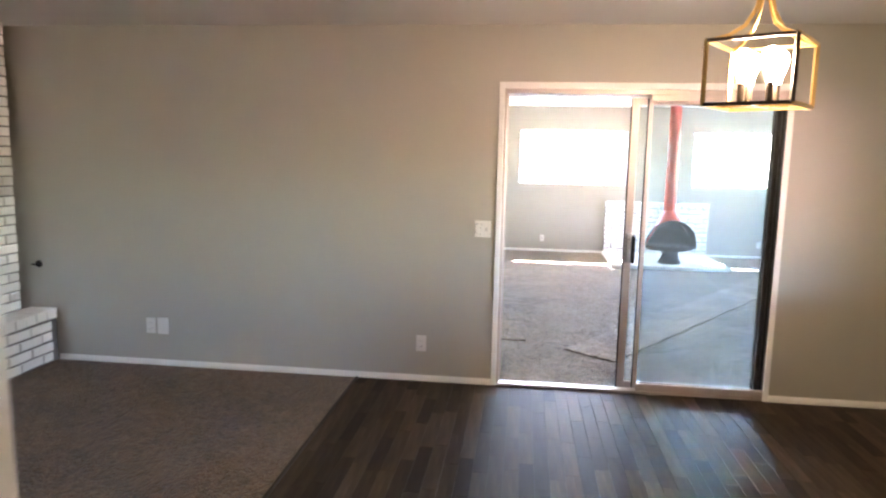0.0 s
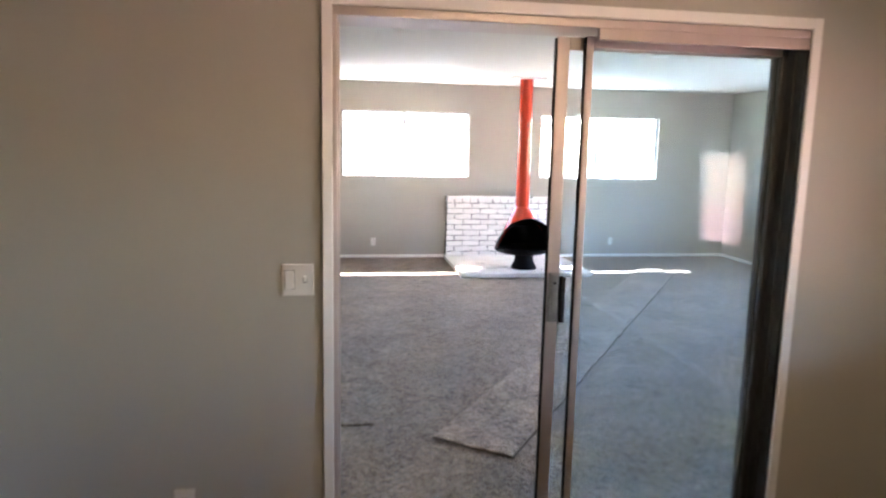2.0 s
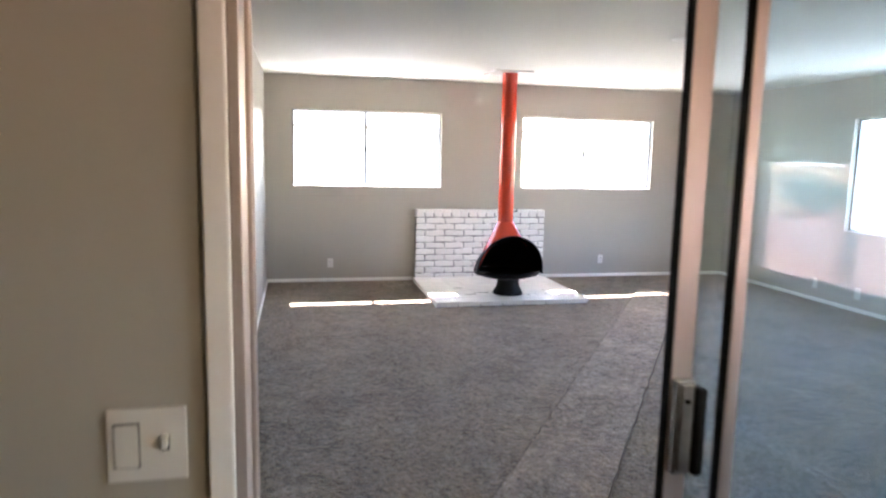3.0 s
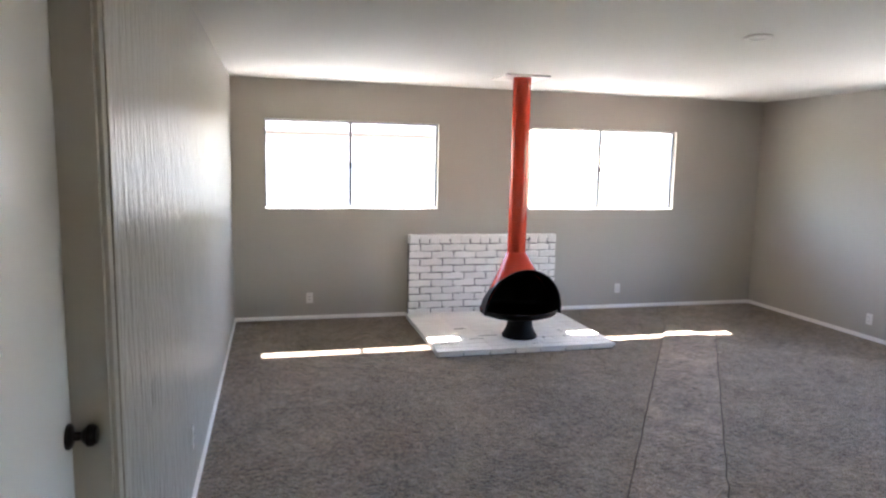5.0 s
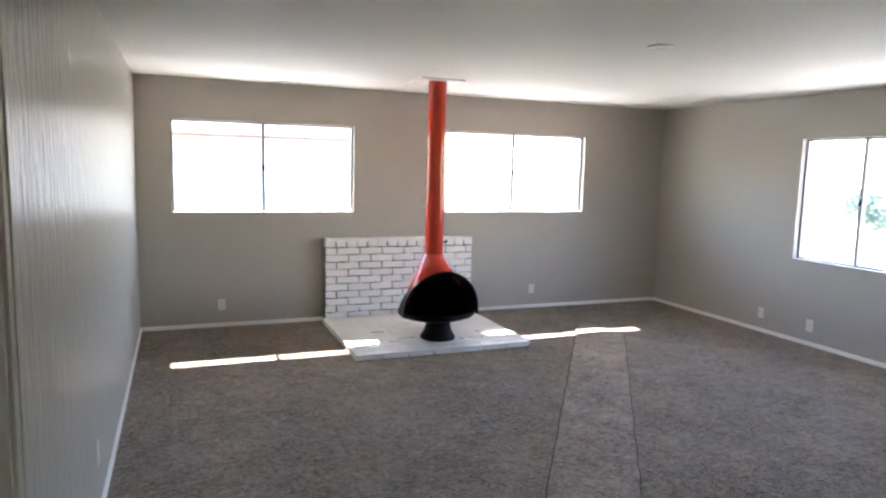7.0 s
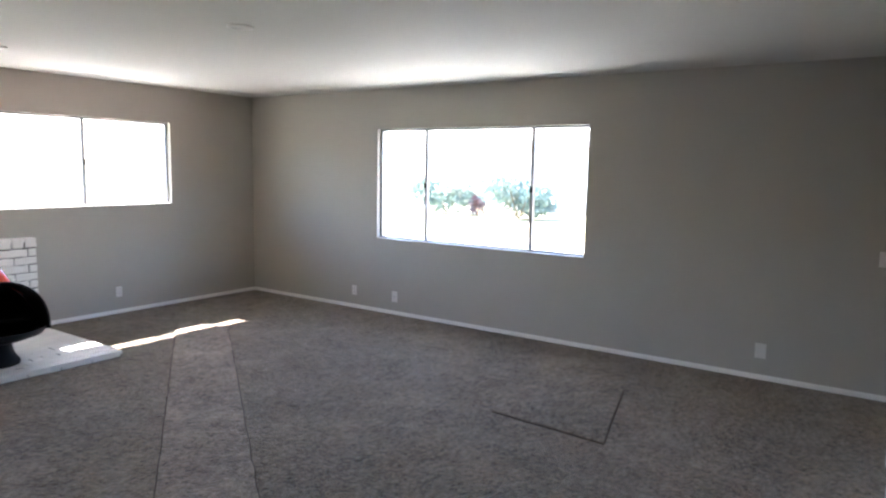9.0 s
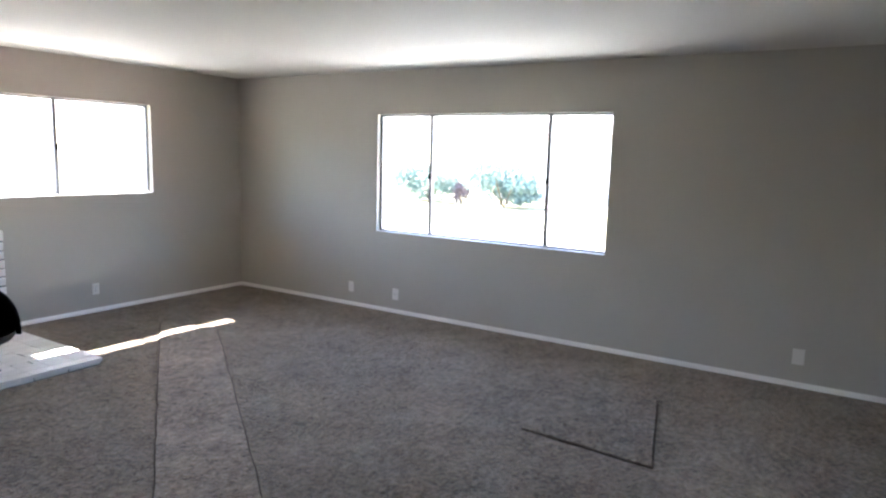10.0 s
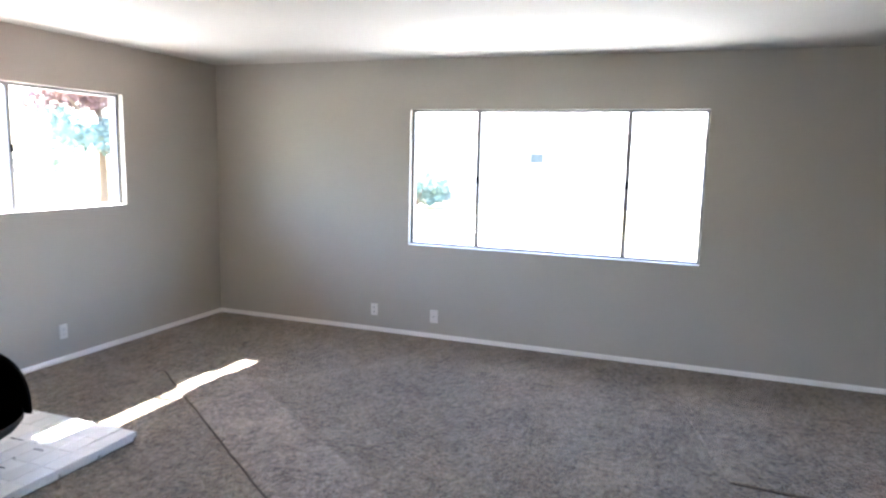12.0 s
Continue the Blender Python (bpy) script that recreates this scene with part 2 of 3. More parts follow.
def local(ob):
    """Parts are given in the world's metres: this lets a thing's parts hang under its base."""
    inv = Matrix.Translation(-ob.location)
    for c in ob.children:
        c.matrix_parent_inverse = inv
        for d in c.children:
            d.matrix_parent_inverse = Matrix.Identity(4)
    return ob


# ---- the plan ----
S = -0.055                      # sunroom carpet
XL, XR = -0.24, 6.165            # sunroom side walls
YD, YI, YB = 4.50, 4.725, 11.945  # dining face, sunroom face of the middle wall, back wall
CS, CD = 2.505, 2.46            # ceilings of sunroom and dining room
W1, W2, W3, W4 = (0.087, 1.965), (3.065, 4.955), (7.23, 9.785), (2.48, 3.75)
W4Z = (0.92, 1.77)
W5, W5Z = (-4.2, -3.45), (1.0, 1.9)
WZ, W3Z = (1.158, 2.10), (0.813, 2.062)
DX, DZ = (0.038, 1.862), 2.050   # sliding door's opening
TOP = 2.68

# floors
structure("floor", boxes((XL - .16, YI - .10, S - .15, XR + .16, YB + .16, S)), CARPET, "taupe plush carpet over the whole sunroom", "carpet")
structure("floor_living", boxes((-5.2, -3.6, -0.15, -0.965, YD, 0.0)), CARPET_L, "brown plush carpet beside the plank floor", "carpet")
floor_dining = structure("floor_dining", boxes((-0.965, -3.6, -0.15, 2.66, YD, -0.006)), SUBFLOOR, "dark wood-look vinyl plank floor", "floor")

# walls with openings
structure("wall_middle", boxes(
    (-5.2, YD, S, DX[0], YI, TOP), (DX[0], YD, DZ, DX[1], YI, TOP), (DX[1], YD, S, 3.93, YI, TOP),
    (3.93, YD, S + 2.04, 4.77, YI, TOP), (4.77, YD, S, XR, YI, TOP), (DX[0], YD, S - .1, DX[1], 4.572, -0.004), (DX[0], 4.572, S - .1, DX[1], YI - .10, S - .004)), PAINT, "greige painted wall between dining room and sunroom", "wall")
structure("wall_back", boxes(
    (XL, YB, S, XR, YB + .16, WZ[0]), (XL, YB, WZ[1], XR, YB + .16, TOP), (XL, YB, WZ[0], W1[0], YB + .16, WZ[1]),
    (W1[1], YB, WZ[0], W2[0], YB + .16, WZ[1]), (W2[1], YB, WZ[0], XR, YB + .16, WZ[1])), PAINT, "greige painted back wall with two windows", "wall")
structure("wall_right", boxes(
    (XR, YD, S, XR + .16, W3[0], TOP), (XR, W3[0], S, XR + .16, W3[1], W3Z[0]), (XR, W3[0], W3Z[1], XR + .16, W3[1], TOP), (XR, W3[1], S, XR + .16, YB + .16, TOP)), PAINT, "greige painted side wall with a wide window", "wall")
structure("wall_left", boxes(
    (XL - .16, YI, S, XL, 5.74, TOP), (XL - .16, 5.74, S + 2.165, XL, 6.51, TOP), (XL - .16, 6.51, S, XL, YB + .16, TOP)), PANEL, "greige semi-gloss panelled wall with vertical grain", "wall")
structure("wall_dining_right", boxes(
    (2.66, -3.6, -.15, 2.82, W4[0], TOP), (2.66, W4[1], -.15, 2.82, YD, TOP), (2.66, W4[0], -.15, 2.82, W4[1], W4Z[0]), (2.66, W4[0], W4Z[1], 2.82, W4[1], TOP)), PAINT, "greige painted dining wall with a window onto the terrace", "wall")
structure("wall_living_left", boxes((-5.2, -3.6, 0, -5.04, YD, TOP)), PAINT, "greige painted wall behind the brick chimney", "wall")
structure("wall_south", boxes((-5.2, -3.76, 0, W5[0], -3.6, TOP), (W5[1], -3.76, 0, 2.82, -3.6, TOP), (W5[0], -3.76, 0, W5[1], -3.6, W5Z[0]), (W5[0], -3.76, W5Z[1], W5[1], -3.6, TOP)), PAINT, "greige painted rear wall", "wall")
structure("wall_stub", boxes((-2.2, 0.46, 0, -0.365, 0.60, TOP)), TRIM, "white painted end of a partition wall", "wall")
structure("ceiling", boxes((XL - .16, YI, CS, XR + .16, YB + .16, CS + .16)), CEIL, "white painted sunroom ceiling", "ceiling")
structure("ceiling_dining", boxes((-5.2, -3.76, CD, 2.82, YI, CD + .16)), CEIL, "white painted dining room ceiling", "ceiling")
# the low slab beyond x 2.82 is added, unseen, to block window_4's sky light
structure("roof", boxes((-5.6, -4.2, TOP, 2.82, YD, TOP + .1), (2.82, -4.2, 2.24, 6.2, YD, 2.36), (XL - .9, YD, TOP, XR + .75, YB + .1, TOP + .1), (XL - .9, YB + .1, 2.33, XR + .75, 12.985, TOP + .1)), SHINGLE, "roof with a deep eave over the back windows and an added slab that dims window_4", "roof")

# baseboards
BH, BT = 0.042, 0.014


def baseboard(name, x0, y0, x1, y1, z):
    """A low board whose upper half slopes back to the wall, shaped so as to catch the ceiling's light."""
    bm = boxes((x0, y0, z, x1, y1, z + BH))
    along_x = x1 - x0 > y1 - y0
    wall = {"baseboard_inner": YI, "baseboard_right": XR, "baseboard_dining_corner": 2.66}.get(name, XL if not along_x else YB if z < -.01 else YD)
    cut = bmesh.ops.bisect_plane(bm, geom=bm.verts[:] + bm.edges[:] + bm.faces[:], plane_co=(0, 0, z + BH * .45), plane_no=(0, 0, 1))
    for v in bm.verts:
        if v.co.z > z + BH * .9:
            if along_x and abs(v.co.y - wall) > .004:
                v.co.y = wall + (v.co.y - wall) * .35
            elif not along_x and abs(v.co.x - wall) > .004:
                v.co.x = wall + (v.co.x - wall) * .35
    return structure(name, bm, TRIM, "white painted baseboard", "baseboard")


baseboard("baseboard_back_left", XL, YB - BT, 1.622, YB, S)
baseboard("baseboard_back_right", 3.355, YB - BT, XR, YB, S)
baseboard("baseboard_right", XR - BT, YI, XR, YB - BT, S)
baseboard("baseboard_left", XL, 6.575, XL + BT, YB - BT, S)
baseboard("baseboard_left_near", XL, YI, XL + BT, 5.675, S)
baseboard("baseboard_dining_left", -3.285, YD - BT, 0.0, YD, 0)
baseboard("baseboard_dining_right", 1.868, YD - BT, 2.66, YD, 0)
baseboard("baseboard_dining_corner", 2.66 - BT, -3.6, 2.66, YD - BT, 0)
baseboard("baseboard_inner", 4.84, YI, XR - BT, YI + BT, S)


# ---- windows ----
def slide_window(name, axis, a0, a1, z0, z1, face, stiles, label):
    """An aluminium window in a wall; axis 'x': it runs along x. face: the plane of the glass; stiles: places of the uprights."""
    def bx(p0, q0, zz0, p1, q1, zz1):
        return (p0, q0, zz0, p1, q1, zz1) if axis == 'x' else (q0, p0, zz0, q1, p1, zz1)
    ob = thing(name, (((a0 + a1) / 2, face, z0) if axis == 'x' else (face, (a0 + a1) / 2, z0)), label, "window", "", "structure")
    f = 0.022
    part("window_frame", boxes(bx(a0, face - .03, z0, a0 + f, face + .03, z1), bx(a1 - f, face - .03, z0, a1, face + .03, z1),
                               bx(a0 + f, face - .03, z0, a1 - f, face + .03, z0 + f), bx(a0 + f, face - .03, z1 - f, a1 - f, face + .03, z1), bevel=0.002), WIN_ALU, ob)
    for s in stiles:
        part("mullion", boxes(bx(s - .017, face - .022, z0 + f, s + .017, face + .022, z1 - f), bevel=0.003), WIN_ALU, ob, "grey aluminium window upright")
        part("latch", boxes(bx(s - .012, face - .04, (z0 + z1) / 2 - .03, s + .012, face - .022, (z0 + z1) / 2 + .03), bevel=0.003), BLACK, ob)
    ends = [a0 + f, *stiles, a1 - f]
    for p, q in zip(ends, ends[1:]):
        pane = part("pane", boxes(bx(p + .012, face - .002, z0 + f - .004, q - .012, face + .002, z1 - f + .004)), GLASS, ob)
        pane.visible_shadow = False
    part("window_sill", boxes(bx(a0, face - .095, z0 - .0, a1, face - .03, z0 + .006)), TRIM, ob, "white painted sill")
    return local(ob)


slide_window("window_1", 'x', *W1, *WZ, YB + .09, [0.995], "aluminium sliding window with two panes, bright daylight outside")
slide_window("window_2", 'x', *W2, *WZ, YB + .09, [3.975], "aluminium sliding window with two panes beside the flue")
slide_window("window_3", 'y', *W3, *W3Z, XR + .09, [7.84, 9.145], "wide aluminium window with three panes onto the yard")
slide_window("window_5", 'x', *W5, *W5Z, -3.6 - .09, [-3.825], "aluminium window of the living room onto the bright yard")
slide_window("window_4", 'y', *W4, *W4Z, 2.66 + .09, [3.15], "aluminium sliding window of the dining room onto the terrace")

# ---- sliding door between dining room and sunroom ----
structure("trim_sliding_door", boxes((0, YD - .016, 0, DX[0], YD, 2.092), (1.830, YD - .016, 0, 1.868, YD, 2.092), (DX[0], YD - .016, DZ, 1.830, YD, 2.092), bevel=0.004), TRIM, "white painted casing round the sliding glass door", "door casing")
door = thing("sliding_door", (0.97, 4.70, 0), "sliding glass patio door in aluminium frame, half open", "door")
part("door_frame", boxes((DX[0], 4.505, 0.0, DX[0] + .016, 4.722, DZ - .03), (DX[0], 4.505, DZ - .03, DX[1], 4.722, DZ), (DX[0] + .016, 4.628, 0.02, DX[0] + .024, 4.638, DZ - .03), (DX[0] + .016, 4.680, 0.02, DX[0] + .024, 4.688, DZ - .03), bevel=0.002), ALU, door)
part("lock_jamb", boxes((DX[1] - .012, 4.505, 0.0, DX[1], 4.722, DZ - .03), (DX[1] - .022, 4.530, 0.0, DX[1] - .012, 4.538, DZ - .075), (DX[1] - .022, 4.590, 0.0, DX[1] - .012, 4.598, DZ - .075), bevel=0.002), ALU_DARK, door, "dark bronze jamb")
part("sill_track", boxes((DX[0], 4.503, -.004, DX[1], 4.572, 0.014)), ALU, door, "bright aluminium sill")
part("inner_track", boxes((DX[0], 4.572, -.06, DX[1], 4.728, -.044), (DX[0], 4.658, -.044, DX[1], 4.664, -.030), (DX[0], 4.700, -.044, DX[1], 4.706, -.030)), ALU_DARK, door, "dark worn inner track")
part("sill_fascia", boxes((1.000, 4.512, 0.014, DX[1] - .012, 4.530, 0.066), bevel=0.003), ALU, door, "worn aluminium sill cover below the fixed panel")
part("header_fascia", boxes((0.992, 4.508, DZ - .072, DX[1] - .012, 4.530, DZ - .03), bevel=0.003), ALU, door, "aluminium header above the fixed panel")


def glazed_panel(name, x0, x1, y0, y1, z0, z1, stile_l, stile_r, rail, mat):
    p = part(name, boxes((x0, y0, z0, x0 + stile_l, y1, z1), (x0 + stile_l, y0, z0, x1 - stile_r, y1, z0 + rail), (x0 + stile_l, y0, z1 - rail, x1 - stile_r, y1, z1), bevel=0.003), mat, door, "aluminium framed glass panel")
    part("lock_stile", boxes((x1 - stile_r, y0, z0, x1, y1, z1), bevel=0.003), ALU_DARK, p, "dark bronze lock stile")
    pane = part("glass", boxes((x0 + stile_l - .004, (y0 + y1) / 2 - .002, z0 + rail - .004, x1 - stile_r + .004, (y0 + y1) / 2 + .002, z1 - rail + .004)), GLASS_DOOR, p)
    pane.visible_shadow = False
    return p


glazed_panel("sliding_panel", 0.896, DX[1] - .014, 4.690, 4.716, -.030, DZ - .034, 0.050, 0.03, 0.05, ALU)
glazed_panel("fixed_panel", 1.000, DX[1] - .012, 4.648, 4.674, -.030, DZ - .034, 0.028, 0.025, 0.045, ALU)
part("edge_seal", boxes((0.891, 4.692, -.028, 0.896, 4.714, DZ - .04)), BLACK, door, "black rubber edge seal")
part("interlock_seal", boxes((0.995, 4.652, -.028, 1.000, 4.672, DZ - .04)), BLACK, door, "black interlock seal")
# a black strip added to blacken the right stile
part("jamb_seal", boxes((1.826, 4.675, 0.03, 1.846, 4.689, DZ - .04)), BLACK, door, "black strip added in front of the right stile")
handle = part("pull_handle", boxes((0.899, 4.668, 0.884, 0.942, 4.690, 1.090), (0.906, 4.662, 0.894, 0.934, 4.668, 1.083), bevel=0.005), STEEL, door, "worn steel pull handle")
part("grip", boxes((0.944, 4.658, 0.882, 0.966, 4.690, 1.073), bevel=0.006), BLACK, handle, "black plastic grip")
part("lock_button", lathe(bmesh.new(), [(0.006, 1.045), (0.006, 1.052)], 12, (0.920, 4.660)), BLACK, handle)
local(door)


# ---- doors of the sunroom ----
def hinged_door(name, m, width, height, label, paint):
    """A flush door in its casing: leaf along local x, its room face towards -y; m: pose of the casing's foot at the hinge side."""
    ob = tagged(new(name), label, "door", "", "structure")
    ob.matrix_world = m
    c = 0.062
    part("door_casing", boxes((-c, -.016, 0, -.004, 0, height + c), (width + .004, -.016, 0, width + c, 0, height + c), (-.004, -.016, height + .004, width + .004, 0, height + c),
                              (-c + .008, -.022, 0, -c + .022, -.016, height + c), (width + c - .022, -.022, 0, width + c - .008, -.016, height + c), bevel=0.003), paint, ob, "painted moulded casing")
    part("jamb", boxes((-.004, -.004, 0, .016, .155, height), (width - .016, -.004, 0, width + .004, .155, height), (.016, -.004, height - .016, width - .016, .155, height + .004)), paint, ob)
    return ob


def door_leaf(ob, width, height, depth, knob_x):
    leaf = part("leaf", boxes((.018, depth, .012, width - .018, depth + .036, height - .02), bevel=0.003), DOORP, ob, "plain white flush door leaf")
    bm = bmesh.new()
    lathe(bm, [(0.0325, 0.0), (0.0325, 0.006), (0.026, 0.012), (0.012, 0.016), (0.011, 0.032), (0.020, 0.038), (0.0285, 0.048), (0.0285, 0.058), (0.021, 0.068), (0.004, 0.071)], 28)
    bmesh.ops.transform(bm, matrix=pose(knob_x, depth - .0, 1.05, 90, 0, 0), verts=bm.verts)
    part("door_knob", bm, KNOBM, leaf, "dark bronze round knob", True)
    return leaf


# casing and jamb take the darker wall paint to stand in for their shade
left_door = hinged_door("door_1", pose(XL, 5.74, S, 0, 0, 90), 0.77, 2.16, "white flush door with dark bronze knob, casing darkened to greige for its shade, closed", PAINT)
door_leaf(left_door, 0.77, 2.16, 0.085, 0.715)
inner_door = hinged_door("door_2", pose(4.77, YI, S, 0, 0, 180), 0.84, 2.03, "white flush door with dark knob in the far corner, closed", TRIM)
door_leaf(inner_door, 0.84, 2.03, 0.004, 0.065)


# ---- wall plates ----
def wall_plate(name, m, w, h, label, kind):
    """A cover plate on a wall; local x along the wall, room towards -y."""
    ob = tagged(new(name), label, "wall plate")
    ob.matrix_world = m
    part("cover_plate", boxes((-w / 2, -.006, -h / 2, w / 2, 0, h / 2), bevel=0.0025), PLASTIC, ob)
    if kind == "outlet":
        for dz in (-.021, .021):
            r = part("receptacle", boxes((-.017, -.0085, dz - .014, .017, -.006, dz + .014), bevel=0.002), PLASTIC, ob)
            part("slots", boxes((-.008, -.0089, dz - .004, -.0055, -.0085, dz + .006), (.0055, -.0089, dz - .004, .008, -.0085, dz + .006), (-.0025, -.0089, dz - .011, .0025, -.0085, dz - .007)), SLOT, r)
    if kind == "switch":
        part("rocker", boxes((-.045, -.010, -.033, -.012, -.006, .033), bevel=0.003), PLASTIC, ob, "white rocker switch")
        part("toggle", boxes((.020, -.020, -.004, .030, -.006, .016), bevel=0.003), PLASTIC, ob, "white toggle switch")
        part("toggle_slot", boxes((.0185, -.0066, -.010, .0315, -.006, .012)), SLOT, ob)
        part("rocker_gap", boxes((-.0468, -.0064, -.0348, -.0102, -.006, .0348)), SLOT, ob)
    if kind == "single":
        part("toggle", boxes((-.005, -.018, -.004, .005, -.006, .014), bevel=0.002), PLASTIC, ob)
    if kind == "jack":
        part("jack", lathe(bmesh.new(), [(0.006, 0), (0.006, 0.004)], 12), STEEL, ob).matrix_basis = pose(0, -.006, 0, 90, 0, 0)
    return ob


wall_plate("light_switch", pose(-0.087, YD, 1.105), 0.112, 0.114, "white two-gang switch plate beside the sliding door", "switch")
wall_plate("outlet", pose(-0.50, YD, 0.275), 0.072, 0.116, "white duplex outlet on greige wall", "outlet")
wall_plate("outlet", pose(-2.54, YD, 0.30), 0.072, 0.116, "white duplex outlet on greige wall", "outlet")
wall_plate("blank_plate", pose(-2.445, YD, 0.30), 0.085, 0.125, "white blank cover plate beside an outlet", "blank")
wall_plate("outlet", pose(0.545, YB, 0.182), 0.072, 0.116, "white duplex outlet below a window", "outlet")
wall_plate("outlet", pose(4.26, YB, 0.188), 0.072, 0.116, "white duplex outlet below a window", "outlet")
wall_plate("outlet", pose(XR, 10.13, 0.158, 0, 0, -90), 0.072, 0.116, "white duplex outlet on greige wall", "outlet")
wall_plate("blank_plate", pose(XR, 9.51, 0.152, 0, 0, -90), 0.080, 0.125, "white blank cover plate near the window", "jack")
wall_plate("blank_plate", pose(XR, 5.65, 0.187, 0, 0, -90), 0.085, 0.125, "white blank cover plate low on the wall", "blank")
wall_plate("light_switch", pose(XR, 4.86, 1.02, 0, 0, -90), 0.072, 0.116, "white single switch plate in the corner", "single")
wall_plate("outlet", pose(XL, 8.16, 0.262, 0, 0, 90), 0.072, 0.116, "white duplex outlet on panelled wall", "outlet")

# ---- ceiling fixture of the sunroom ----
smoke = thing("recessed_light", (3.12, 8.36, CS), "flat round white ceiling light trim", "ceiling light")
part("trim_ring", lathe(bmesh.new(), [(0.085, CS), (0.085, CS - .006), (0.075, CS - .012), (0.055, CS - .010), (0.055, CS)], 40, (3.12, 8.36), False), PLASTIC, smoke, "", True)
part("lens", lathe(bmesh.new(), [(0.055, CS - .002), (0.055, CS - .007)], 40, (3.12, 8.36)), PLASTIC, smoke)
local(smoke)

# ---- loose carpet offcuts ----
def offcut(name, corners, thick, label, dark, pile, z=S):
    """A flat piece of carpet; corners in order, seen from above; dark: the sides where the edge's shadow is painted as
    a dark skirt.
    """
    rg, rough, side = random.Random(label), [], []
    for n, ((ax, ay), (bx, by)) in enumerate(zip(corners, corners[1:] + corners[:1])):
        steps = max(3, int(math.hypot(bx - ax, by - ay) / 0.12))
        rough += [(ax + (bx - ax) * k / steps + rg.uniform(-.005, .005), ay + (by - ay) * k / steps + rg.uniform(-.005, .005)) for k in range(steps)]
        side += [n] * steps
    n = len(rough)
    cx, cy = sum(c[0] for c in rough) / n, sum(c[1] for c in rough) / n
    turned = 1 if sum(rough[k - 1][0] * rough[k][1] - rough[k][0] * rough[k - 1][1] for k in range(n)) > 0 else -1
    ob = thing(name, (cx, cy, z), label, "carpet offcut")
    lip, foot = [], []
    for k, (x, y) in enumerate(rough):
        d = (Vector(rough[(k + 2) % n]) - Vector(rough[k - 2])).normalized()
        lip.append((x + d.y * turned * .003, y - d.x * turned * .003, z + thick - .006))
        foot.append((x + d.y * turned * .012, y - d.x * turned * .012, z + .002))
    top, cut = bmesh.new(), bmesh.new()
    face = [top.verts.new((x, y, z + thick)) for x, y in rough]
    top.faces.new(face)
    for k in range(n):
        j = (k + 1) % n
        bm = cut if side[k] in dark else top
        top.faces.new((top.verts.new(lip[k]), top.verts.new(lip[j]), face[j], face[k]))
        bm.faces.new([bm.verts.new(p) for p in (foot[k], foot[j], lip[j], lip[k])])
    part("carpet_top", top, pile, ob)
    part("cut_edge", cut, SHADOW_EDGE, ob, "carpet edge with its shadow painted dark")
    return local(ob)


offcut("carpet_strip", [(0.965, 5.37), (4.545, 10.42), (4.38, 11.04), (0.585, 5.665)], 0.016, "long loose strip of taupe carpet laid across the floor", (0, 2, 3), CARPET_B)
offcut("carpet_offcut", [(4.10, 6.20), (5.175, 6.45), (4.98, 7.23), (4.165, 7.03)], 0.016, "loose rectangle of taupe carpet on the floor", (0, 3), CARPET)
offcut("carpet_offcut", [(-0.04, 5.885), (0.25, 5.88), (0.31, 6.91), (-0.01, 6.94)], 0.014, "loose narrow piece of taupe carpet near the sliding door", (0,), CARPET)


# ---- bricks ----
def brick_mesh(l, h, d, c=0.005, wobble=0.0, seed=0):
    """A brick with a chamfered front: front face at y = 0, length along x, body behind; wobble: unevenness of its outline."""
    rg = random.Random(seed)
    nx = 4 if wobble else 1
    outline = [(l * k / nx, 0.0) for k in range(nx)] + [(l, 0.0), (l, h * .5)] + [(l * k / nx, h) for k in range(nx, 0, -1)] + [(0.0, h), (0.0, h * .5)]
    outline = [(x + rg.uniform(-wobble, wobble), z + rg.uniform(-wobble, wobble)) for x, z in outline]
    n = len(outline)
    cx, cz = l / 2, h / 2
    bm = bmesh.new()
    f = [bm.verts.new((cx + (x - cx) * (1 - 2 * c / l), rg.uniform(0, wobble * .5), cz + (z - cz) * (1 - 2 * c / h))) for x, z in outline]
    m = [bm.verts.new((x, c, z)) for x, z in outline]
    b = [bm.verts.new((x, d, z)) for x, z in outline]
    bm.faces.new(f)
    for k in range(n):
        j = (k + 1) % n
        bm.faces.new((f[k], m[k], m[j], f[j]))
        bm.faces.new((m[k], b[k], b[j], m[j]))
    return mesh_of("brick", bm, BRICK)


rnd = random.Random(4)


def lay(parent, me, m, jitter=0.002):
    ob = new("brick", rnd.choice(me) if isinstance(me, list) else me)
    ob.parent = parent
    ob.matrix_parent_inverse = parent.matrix_world.inverted() if parent.type == 'EMPTY' else Matrix.Identity(4)
    ob.matrix_basis = m @ pose(rnd.uniform(-jitter, jitter), rnd.uniform(-.003, .002), rnd.uniform(-jitter, jitter), rnd.uniform(-.5, .5), rnd.uniform(-.5, .5), rnd.uniform(-.6, .6))
    return ob


def courses(parent, m, width, rows, pitch_x, pitch_z, full, half, joint=0.010, ends=None):
    """Running bond of bricks; m: pose of the lower corner of the face, x along it."""
    for r in range(rows):
        x = 0.0
        if r % 2:
            lay(parent, half, m @ pose(0, 0, r * pitch_z))
            x = pitch_x / 2
        while x + pitch_x - joint <= width + .004:
            lay(parent, full, m @ pose(x, 0, r * pitch_z))
            x += pitch_x
        if ends:
            lay(parent, ends[r % 2], m @ pose(x, 0, r * pitch_z))
        elif width - x > pitch_x / 3:
            lay(parent, half, m @ pose(x, 0, r * pitch_z))


